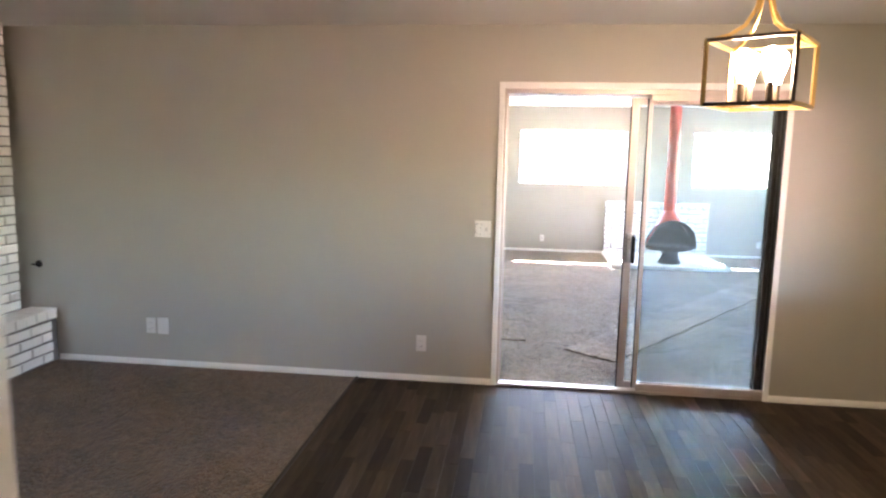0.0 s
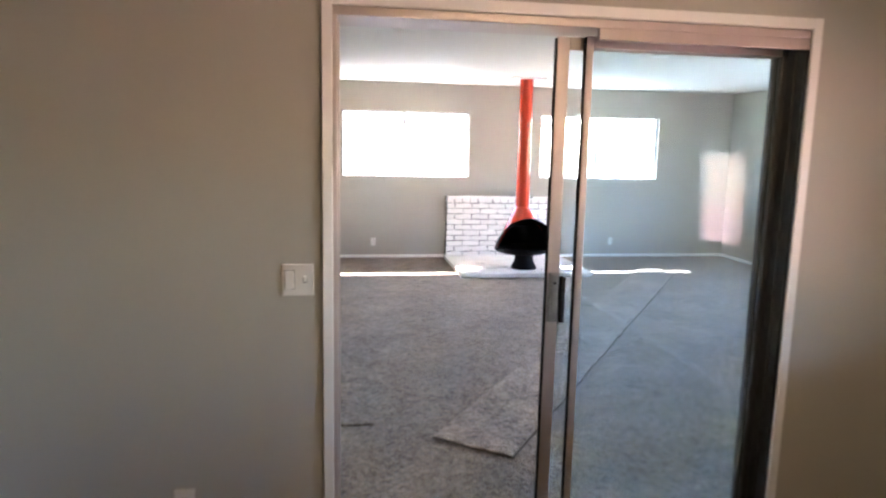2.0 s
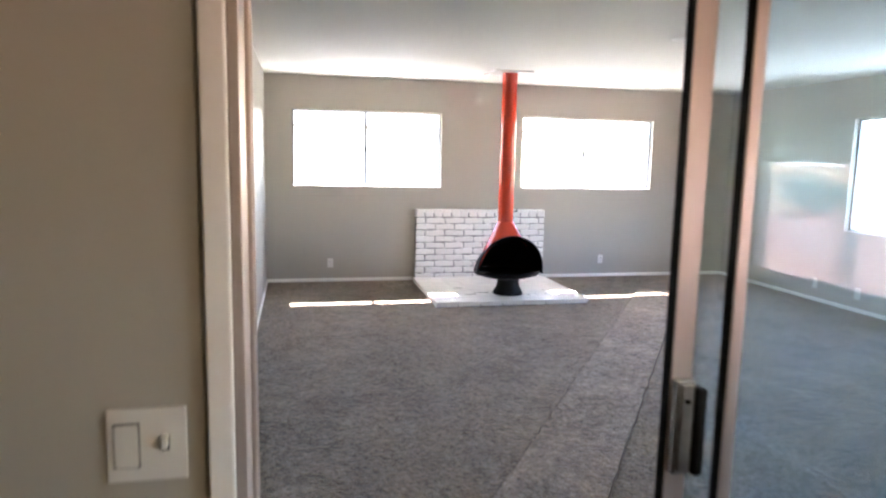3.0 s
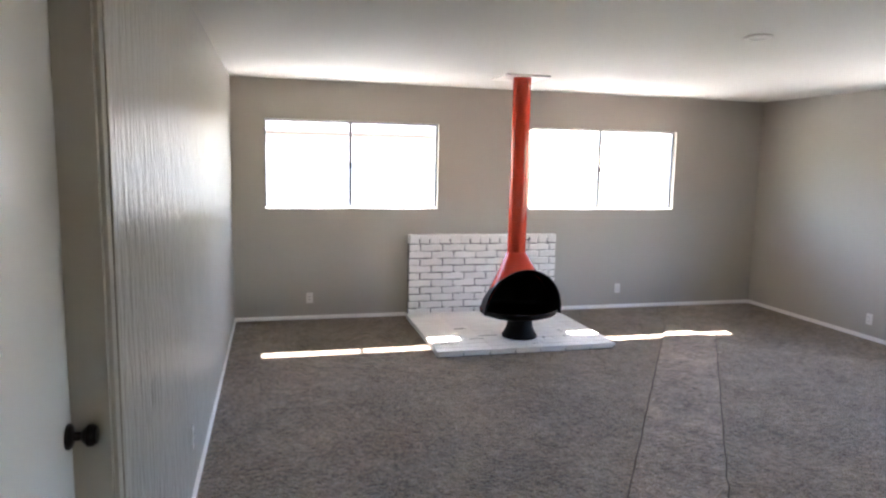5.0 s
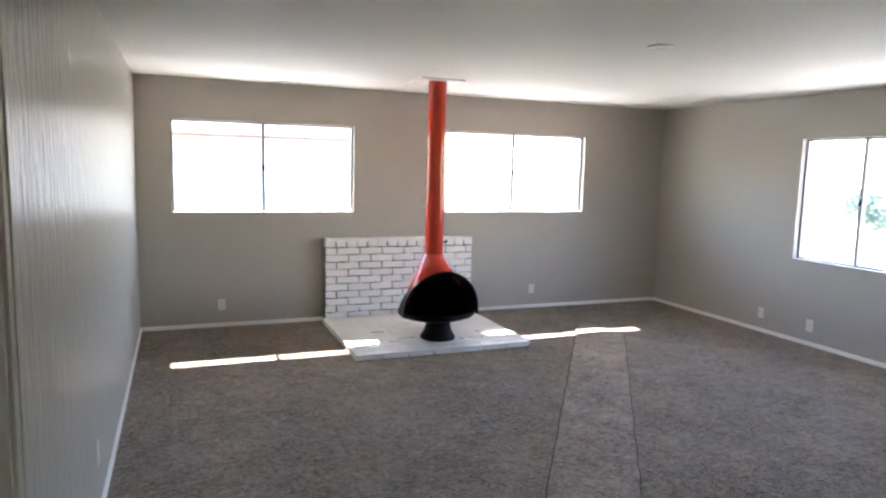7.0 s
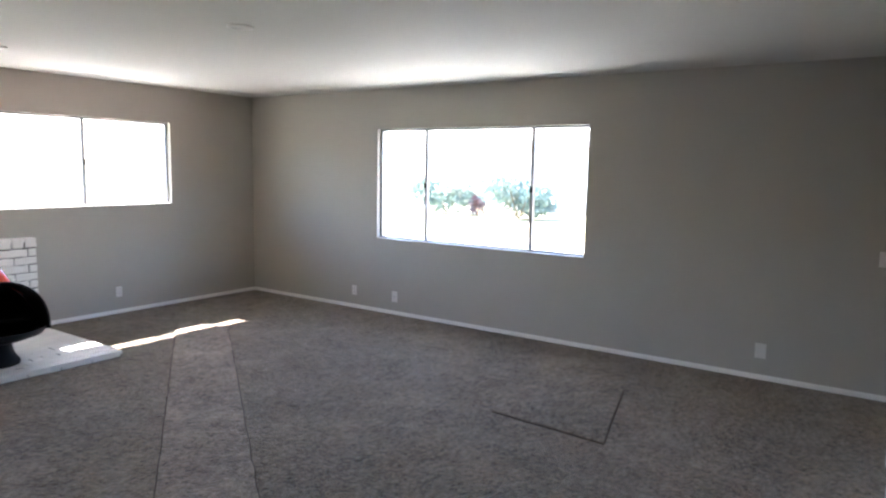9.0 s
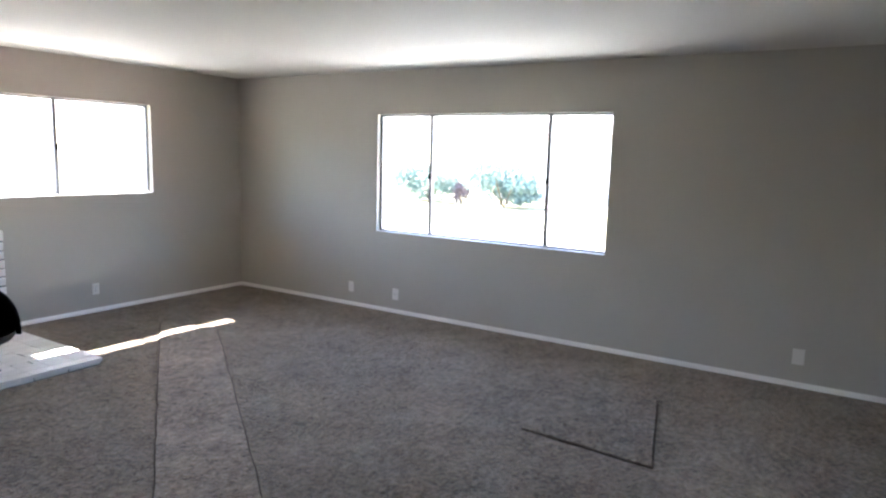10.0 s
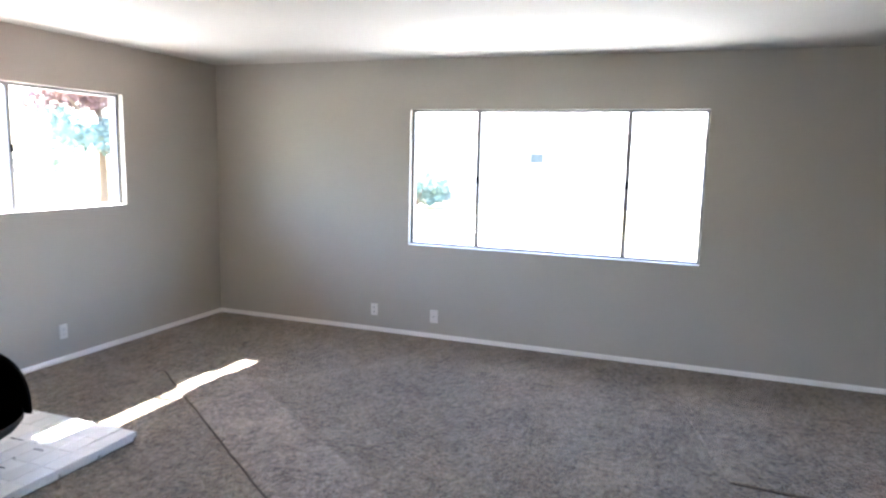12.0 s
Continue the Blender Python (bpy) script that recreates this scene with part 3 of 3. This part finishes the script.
FULL, HALF, HEAD = brick_mesh(0.2085, 0.061, 0.03), brick_mesh(0.099, 0.061, 0.03), brick_mesh(0.099, 0.074, 0.10)
WIDE = [brick_mesh(0.244, 0.0705, 0.03, 0.007, 0.0045, k) for k in range(6)]
WIDE_HALF = [brick_mesh(0.116, 0.0705, 0.03, 0.007, 0.0045, 10 + k) for k in range(3)]
WIDE_END = {0: brick_mesh(0.200, 0.0705, 0.03, 0.007, 0.004, 15), 1: brick_mesh(0.072, 0.0705, 0.03, 0.007, 0.003, 16)}
CAPS = [brick_mesh(0.107, 0.096, 0.11, 0.010, 0.004, 20 + k) for k in range(4)]
HTOP, HF, HB = S + 0.058, 10.28, 11.795
surround = thing("brick_surround", (2.497, 11.855, HTOP), "low white painted brick wall behind the stove", "brick wall")
part("mortar_core", boxes((1.629, 11.811, HTOP - .05, 3.353, YB - .002, 0.782)), MORTAR, surround)
bpy.context.view_layer.update()
courses(surround, pose(1.620, 11.795, HTOP - .024), 1.742, 10, 0.2560, 0.0802, WIDE, WIDE_HALF, 0.013, WIDE_END)
for k in range(15):
    lay(surround, CAPS, pose(1.621 + k * .1165, 11.791, 0.783))
part("cap_bed", boxes((1.631, 11.803, 0.782, 3.351, YB - .002, 0.835)), MORTAR, surround)
part("cap_filler", boxes((1.631, 11.799, 0.835, 3.351, YB - .002, 0.873), bevel=0.006), BRICK, surround, "white painted cap mortar")
local_inv = Matrix.Translation(-surround.location)
for c in surround.children:
    if not c.name.startswith("brick"):
        c.matrix_parent_inverse = local_inv

hearth = thing("hearth", (2.465, 11.04, S), "low white painted brick hearth slab under the stove", "hearth")
part("mortar_bed", boxes((1.591, HF + .012, S, 3.329, HB + .02, HTOP - .0035), bevel=0.004), BRICK, hearth, "white painted mortar bed")
PAVERS = [brick_mesh(0.1745, 0.1, 0.03, 0.003, 0.0012, 30 + k) for k in range(4)]
part("front_bed", boxes((1.593, HF + .009, S, 3.325, HF + .0118, HTOP - .012)), MORTAR, hearth)
EDGE = [brick_mesh(0.239, HTOP - S - .006, 0.10, 0.007, 0.003, 40 + k) for k in range(4)]
# joints on the hearth where the paint has cracked open
for x, y, dx, dy in ((2.68, 10.40, 0, .13), (2.78, 10.46, 0, .10), (2.86, 10.52, .09, 0), (2.62, 10.30, .12, 0), (2.95, 10.62, 0, .09), (2.05, 10.60, .20, 0),
                     (1.95, 10.50, .13, 0), (2.30, 10.38, .10, 0), (2.74, 10.62, .10, 0), (2.90, 10.40, 0, .07), (2.50, 10.26, .05, 0), (1.90, 10.90, .11, 0)):
    part("open_joint", boxes((x + .04, y + .14, HTOP - .004, x + .04 + dx + .009, y + .14 + dy + .009, HTOP + .0012)), MORTAR, hearth)
bpy.context.view_layer.update()
for c in hearth.children:
    c.matrix_parent_inverse = Matrix.Translation(-hearth.location)
for r in range(13):
    for k in range(10):
        if HF + .1 + (r + 1) * .1095 < HB + .03:
            lay(hearth, PAVERS, pose(1.588 + k * .1752, HF + .100 + r * .1095, HTOP, -90) @ pose(0, 0, -.1), 0.0006)
for k in range(7):
    lay(hearth, EDGE, pose(1.584 + k * .2495, HF, S + .004), 0.001)

# chimney breast of the living room
chimney = thing("brick_chimney", (-4.2, 3.2, 0), "white painted brick chimney breast with raised hearth", "fireplace")
part("chimney_core", boxes((-5.04, 2.0, 0, -3.520, 4.40, CD)), MORTAR, chimney)
part("hearth_core", boxes((-3.520, 2.0, 0, -3.300, 4.495, 0.390)), MORTAR, chimney)
bpy.context.view_layer.update()
for c in chimney.children:
    c.matrix_parent_inverse = Matrix.Translation(-chimney.location)
courses(chimney, pose(-3.506, 3.54, 0.405, 0, 0, 90), 0.86, 30, 0.2185, 0.0705, FULL, HALF)
courses(chimney, pose(-3.286, 3.45, 0.012, 0, 0, 90), 1.04, 4, 0.2185, 0.0785, FULL, HALF)
for k in range(10):
    lay(chimney, HEAD, pose(-3.289, 3.455 + k * .1034, 0.326, 0, 0, 90))
part("hearth_top", boxes((-3.504, 3.45, 0.390, -3.289, 4.495, 0.399), bevel=0.003), BRICK, chimney).matrix_parent_inverse = Matrix.Translation(-chimney.location)
key = thing("gas_key_valve", (-3.42, YD, 0.73), "dark gas key valve on the wall beside the chimney", "gas valve")
part("escutcheon", lathe(bmesh.new(), [(0.028, 0), (0.026, 0.006), (0.01, 0.01)], 20), KNOBM, key).matrix_basis = pose(0, 0, 0, 90, 0, 0)
part("key", boxes((-.03, -.045, -.006, .03, -.030, .006), (-.005, -.04, -.005, .005, 0, .005), bevel=0.002), BLACK, key)

# ---- free-standing stove ----
PX, PY = 2.48, 10.765
stove = thing("fireplace_stove", (PX, PY, HTOP), "orange enamel cone fireplace with black hood on a black pedestal", "stove")
part("flue_pipe", lathe(bmesh.new(), [(0.085, 1.547), (0.085, CS - .016)], 36, (PX, PY), False), ENAMEL, stove, "tall orange enamel flue pipe", True)
part("flue_pipe_lower", lathe(bmesh.new(), [(0.090, 0.819), (0.090, 1.547), (0.085, 1.552)], 36, (PX, PY), False), ENAMEL, stove, "lower orange enamel flue pipe sleeve", True)
part("ceiling_plate", boxes((PX - .22, PY - .16, CS - .016, PX + .22, PY + .30, CS - .001), bevel=0.003), PLASTIC, stove, "white square ceiling plate round the flue")
part("damper_handle", boxes((PX + .085, PY - .006, 0.938, PX + .135, PY + .006, 0.950), (PX + .125, PY - .006, 0.938, PX + .140, PY + .006, 0.969), bevel=0.003), BLACK, stove, "small black damper handle")
BX, BY, BZ = 2.495, 10.66, 0.292       # centre and rim of the firebox
part("pedestal", lathe(bmesh.new(), [(0.170, HTOP), (0.172, HTOP + .020), (0.155, HTOP + .045), (0.132, HTOP + .09), (0.122, HTOP + .14), (0.126, HTOP + .20), (0.150, HTOP + .215)], 40, (BX + .01, BY + .01)), BLACK, stove, "black flared pedestal", True)
bowl = lathe(bmesh.new(), [(0.10, 0.197), (0.27, 0.207), (0.362, 0.235), (0.386, 0.262), (0.388, BZ), (0.378, BZ), (0.372, 0.269), (0.26, 0.232), (0.02, 0.227)], 56, (BX - .01, BY))
for v in bowl.verts:
    v.co.y = BY + (v.co.y - BY) * 0.82
part("firebox_bowl", bowl, BLACK, stove, "shallow black firebox bowl", True)


def hood():
    """The slanting cone, open towards the room, and the black arched canopy that stands out round its mouth."""
    segs, rows = 64, 20
    z0, z1, top = BZ - .004, 0.829, 0.657
    outer, inner = bmesh.new(), bmesh.new()
    for bm, shrink in ((outer, 0.0), (inner, 0.010)):
        grid = []
        for j in range(rows + 1):
            u = j / rows
            z = z0 + (z1 - z0) * u
            half = radians(76) * math.sqrt(max(0.0, 1 - min(1.0, (z - z0) / (top - z0)) ** 3))
            cx, cy = BX + (PX - BX) * u, BY + (PY - BY) * u
            rx, ry = 0.388 + (0.090 - 0.388) * u - shrink, 0.335 + (0.090 - 0.335) * u - shrink
            row = []
            for k in range(segs + 1):
                a = -math.pi / 2 + half + (2 * math.pi - 2 * half) * k / segs
                row.append(bm.verts.new((cx + rx * math.cos(a), cy + ry * math.sin(a), z)))
            grid.append(row)
        for lo, hi in zip(grid, grid[1:]):
            for k in range(segs):
                bm.faces.new((lo[k], lo[k + 1], hi[k + 1], hi[k]))
        bmesh.ops.remove_doubles(bm, verts=bm.verts, dist=0.0005)
    lip = bmesh.new()
    n = 44
    rings = []
    # half width, height, y of the feet, y of the crown
    for w, h, yf, yc in ((0.350, 0.300, 10.75, 10.73), (0.386, 0.396, 10.495, 10.515), (0.388, 0.398, 10.488, 10.508), (0.384, 0.394, 10.482, 10.502), (0.372, 0.380, 10.488, 10.508), (0.335, 0.285, 10.75, 10.73)):
        ring = []
        for k in range(n + 1):
            a = math.pi * k / n
            up = math.sin(a) ** 0.9
            ring.append(lip.verts.new((BX - .028 + .035 * up + w * math.cos(a), yf + (yc - yf) * up, BZ - .03 + (h + .03) * up)))
        rings.append(ring)
    for a, b in zip(rings, rings[1:] + rings[:1]):
        for k in range(n):
            lip.faces.new((a[k], a[k + 1], b[k + 1], b[k]))
    part("hood", outer, ENAMEL, stove, "orange enamel cone hood", True)
    part("hood_lining", inner, BLACK, stove, "black inner lining of the cone", True)
    part("mouth_canopy", lip, BLACK, stove, "black arched canopy round the mouth", True)


hood()
local(stove)

# ---- chandelier of the dining room ----
CX, CY, CB, CT, HS = 1.055, 2.675, 1.807, 2.042, 0.155
lantern = thing("lantern_chandelier", (CX, CY, CD), "square open lantern chandelier in brass, front bars painted dark as backlit, lit", "chandelier")
turn = Matrix.Translation((CX, CY, 0)) @ Matrix.Rotation(radians(-33), 4, 'Z')


def at(x, y, z):
    return turn @ Vector((x, y, z))


ring = [(-HS, -HS), (HS, -HS), (HS, HS), (-HS, HS)]
for k in range(4):
    (ax, ay), (bx2, by2) = ring[k], ring[(k + 1) % 4]
    # one post and one side's rails get the dark colour of backlit brass
    part("cage_post", bar(bmesh.new(), at(ax, ay, CB), at(ax, ay, CT), 0.014), SOCKET_BACKLIT if k == 1 else BRASS, lantern)
    for z in (CB, CT):
        part("cage_rail", bar(bmesh.new(), at(ax, ay, z), at(bx2, by2, z), 0.013), SOCKET_BACKLIT if k == 0 else BRASS, lantern)
    # bell-curved arm up to the stem
    bm = bmesh.new()
    pts = [at(ax * f, ay * f, CT + h) for f, h in ((0.95, 0.0), (0.62, 0.022), (0.34, 0.06), (0.16, 0.12), (0.09, 0.19))]
    for p, q in zip(pts, pts[1:]):
        bar(bm, p, q, 0.014, 0.007)
    part("arm", bm, BRASS, lantern, "curved brass arm")
part("stem", lathe(bmesh.new(), [(0.016, CT + .17), (0.016, CT + .22), (0.007, CT + .23), (0.007, CD - .03)], 20, (CX, CY)), BRASS, lantern, "slim brass stem", True)
part("canopy", lathe(bmesh.new(), [(0.062, CD), (0.062, CD - .012), (0.03, CD - .03), (0.01, CD - .035)], 32, (CX, CY)), BRASS, lantern, "round brass ceiling canopy", True)
part("cross_bar", bar(bar(bmesh.new(), at(-HS, 0, CB + .004), at(HS, 0, CB + .004), 0.012), at(0, -HS, CB + .004), at(0, HS, CB + .004), 0.012), BRASS, lantern)
for ox, oy in ((-.05, -.05), (.05, -.05), (.05, .05), (-.05, .05)):
    p = at(ox, oy, 0)
    part("bulb_socket", lathe(bmesh.new(), [(0.013, CB + .006), (0.013, CB + .085)], 16, (p.x, p.y)), SOCKET_BACKLIT, lantern, "dark bronze bulb socket", True)
    part("bulb", lathe(bmesh.new(), [(0.013, CB + .085), (0.017, CB + .110), (0.031, CB + .145), (0.036, CB + .170), (0.029, CB + .198), (0.009, CB + .210)], 20, (p.x, p.y)), BULB, lantern, "glowing warm bulb", True)
local(lantern)

# ---- plank floor ----
rp = random.Random(11)
PW, LENGTHS = 0.078, (0.40, 0.50, 0.60)
PLANKS = [mesh_of("plank", boxes((0.0006, 0.0006, -0.006, PW - .0006, l - .0006, 0.0), bevel=0.0006), PLANK) for l in LENGTHS]
rear = bmesh.new()
x = -0.96
while x < 2.80:
    y = 2.35 - rp.random() * 0.4
    box(rear, x + .0006, -3.6, -.006, x + PW - .0006, y - .0006, 0.0)
    while y < YD:
        n = rp.randrange(3)
        l = LENGTHS[n]
        if y + l > YD:
            l = YD - y
            if l < 0.02:
                break
            ob = new("plank", mesh_of("plank", boxes((0.0006, 0.0006, -0.006, PW - .0006, l - .001, 0.0)), PLANK))
        else:
            ob = new("plank", PLANKS[n])
        ob.parent = floor_dining
        ob.location = (x, y, 0)
        y += l
    x += PW
tagged(part("rear_planks", rear, PLANK, floor_dining), kind="stuff")
part("transition_strip", boxes((-0.972, -3.6, -.004, -0.952, YD - BT, 0.007), bevel=0.002), SUBFLOOR, floor_dining, "dark strip between plank and carpet")

# ---- outdoors ----
structure("ground", boxes((-120, -120, -0.5, 140, 160, -0.22)), DRYGRASS, "dry grass yard reaching to the horizon", "ground")
structure("patio", boxes((XL - 2, YB + .16, -0.22, 16, 17.5, -0.16), (XR + .16, 4.0, -0.22, 11.5, YB + .16, -0.16)), CONCRETE, "pale concrete patio slab", "patio")

structure("terrace", boxes((2.82, -15, -0.22, 30, YD, -0.15)), TERRACOTTA, "red tinted concrete terrace", "terrace")


def foliage(bm, rg, centre, size, count, leaf):
    for _ in range(count):
        v = Vector((rg.gauss(0, 1), rg.gauss(0, 1), rg.gauss(0, 1)))
        v = v.normalized() * (rg.random() ** 0.45)
        c = Vector(centre) + Vector((v.x * size[0], v.y * size[1], v.z * size[2]))
        if c.z < -0.15:
            continue
        r = Euler((rg.uniform(0, 6.3), rg.uniform(0, 6.3), rg.uniform(0, 6.3))).to_matrix()
        s = leaf * rg.uniform(0.6, 1.3)
        pts = [c + r @ Vector(q) * s for q in ((-.5, 0, 0), (0, -.28, .06), (.5, 0, 0), (0, .28, .06))]
        bm.faces.new([bm.verts.new(p) for p in pts])


def shrub(place, size, count, mat, seed, label):
    rg = random.Random(seed)
    ob = thing("shrub", place, label, "shrub", "yard shrubs")
    st = bmesh.new()
    for k in range(6):
        a = k * 1.05
        bar(st, place, (place[0] + math.cos(a) * size[0] * .5, place[1] + math.sin(a) * size[1] * .5, place[2] + size[2] * .9), 0.03)
    part("stems", st, BARK, ob)
    bm = bmesh.new()
    for k in range(7):
        o = [rg.uniform(-.6, .6) for _ in range(3)]
        foliage(bm, rg, (place[0] + o[0] * size[0], place[1] + o[1] * size[1], place[2] + size[2] * (0.75 + .5 * o[2])), [s * .5 for s in size], count // 7, 0.16)
    part("leaves", bm, mat, ob)
    return local(ob)


shrub((22.3, 16.5, -0.2), (1.5, 1.5, 1.2), 4200, LEAF, 1, "round green shrub in the sunlit yard")
shrub((23.1, 20.3, -0.2), (1.5, 1.7, 1.2), 3400, LEAF, 2, "low green shrub in the sunlit yard")
shrub((22.6, 18.5, -0.2), (0.35, 0.4, 0.65), 320, LEAF_PLUM, 3, "small plum-coloured shrub in the sunlit yard")
shrub((11.0, -13.6, -0.2), (1.7, 1.2, 1.1), 2400, LEAF, 5, "large green shrub beyond the terrace")
shrub((17.0, -13.2, -0.2), (2.0, 1.2, 1.0), 2000, LEAF, 6, "large green shrub beyond the terrace")


def tree(place, height, crown, mats, seed, label, leaf=0.14):
    rg = random.Random(seed)
    ob = thing("tree", place, label, "tree")
    tr = bmesh.new()
    p = Vector(place)
    lathe(tr, [(0.14, place[2]), (0.10, place[2] + height * .3), (0.07, place[2] + height * .6), (0.03, place[2] + height * .9)], 12, (place[0], place[1]))
    for k in range(9):
        a, h0 = k * 2.4, height * (0.3 + 0.06 * k)
        bar(tr, p + Vector((0, 0, h0)), p + Vector((math.cos(a) * crown * .7, math.sin(a) * crown * .7, h0 + height * .22)), 0.04)
    part("trunk", tr, BARK, ob)
    for mat, lift in mats:
        bm = bmesh.new()
        for k in range(12):
            a = rg.uniform(0, 6.3)
            d = crown * rg.uniform(0.1, 0.9)
            foliage(bm, rg, (p.x + math.cos(a) * d, p.y + math.sin(a) * d, p.z + height * lift + rg.uniform(-.5, .5) * height * .25), (crown * .42, crown * .42, height * .11), 460, leaf)
        part("crown", bm, mat, ob)
    return local(ob)


tree((12.6, 20.5, -0.2), 3.9, 1.5, [(LEAF_RED, 0.85), (LEAF, 0.5)], 7, "small tree with russet and green leaves")


def house(name, x0, y0, x1, y1, h, face, label, wins):
    ob = thing(name, ((x0 + x1) / 2, (y0 + y1) / 2, -0.22), label, "house")
    part("wall", boxes((x0, y0, -.22, x1, y1, h)), STUCCO, ob)
    rf = bmesh.new()
    e = 0.5
    v = [rf.verts.new(p) for p in ((x0 - e, y0 - e, h), (x1 + e, y0 - e, h), (x1 + e, y1 + e, h), (x0 - e, y1 + e, h), (x0 + 1.5, (y0 + y1) / 2, h + 1.3), (x1 - 1.5, (y0 + y1) / 2, h + 1.3))]
    for q in ((0, 1, 5, 4), (1, 2, 5), (2, 3, 4, 5), (3, 0, 4), (3, 2, 1, 0)):
        rf.faces.new([v[k] for k in q])
    part("roof", rf, SHINGLE, ob)
    # a dark board draws the shadow line that lies under the eave
    part("fascia", boxes((x0 - e, y0 - e - .03, h - .03, x1 + e, y0 - e - .002, h + .05)), BARK, ob, "dark brown board standing in for the shadow line under the eave")
    for a, z0, w, hh in wins:
        if face == 'y':
            win = part("window", boxes((a, y0 - .03, z0, a + w, y0 - .002, z0 + hh)), ALU_DARK, ob)
            part("pane", boxes((a + .05, y0 - .036, z0 + .05, a + w - .05, y0 - .031, z0 + hh - .05)), GLASS_DARK, win)
        else:
            win = part("window", boxes((x0 - .03, a, z0, x0 - .002, a + w, z0 + hh)), ALU_DARK, ob)
            part("pane", boxes((x0 - .036, a + .05, z0 + .05, x0 - .031, a + w - .05, z0 + hh - .05)), GLASS_DARK, win)
    return local(ob)


GLASS_DARK = material("dark_window_pane", (0.05, 0.07, 0.08), 0.08, var=0.1, bump=0.0)
house("neighbour_house", -6, 19.5, 5.2, 27, 2.2, 'y', "pale stucco neighbour house with grey roof", [(-4.5, 1.0, 1.2, 1.0)])
house("far_house", 27, 6, 34, 20, 2.6, 'x', "pale stucco house across the yard", [(12.9, 1.45, 0.55, 0.4)])
for x, y, h, c, lift, seed in ((7.5, -17.4, 5.6, 2.4, .52, 12), (11.5, -18.0, 6.2, 2.8, .48, 8), (15.5, -17.4, 5.8, 2.6, .50, 9), (19.5, -18.2, 6.4, 3.0, .46, 10), (24.0, -17.6, 6.0, 2.8, .50, 13)):
    tree((x, y, -0.2), h, c, [(LEAF_DEEP, lift)], seed, "broad tree with dark green leaves beyond the terrace fence", 0.30)
fence = thing("fence", (15.0, -15.6, -0.22), "weathered reddish wooden board fence with white cap rail behind the terrace", "fence")
for k in range(13):
    part("post", boxes((3.0 + k * 2.0, -15.75, -.22, 3.09 + k * 2.0, -15.66, 1.55)), FENCE, fence)
part("cap_rail", boxes((2.9, -15.76, 1.55, 27.2, -15.58, 1.62)), TRIM, fence, "white painted cap rail")
BOARD = mesh_of("board", boxes((0, -15.65, -.17, 0.145, -15.63, 1.55), bevel=0.003), FENCE)
local(fence)
for k in range(160):
    ob = new("board", BOARD)
    ob.parent, ob.matrix_parent_inverse = fence, Matrix.Translation(-fence.location)
    ob.location = (3.0 + k * .15, 0, 0)
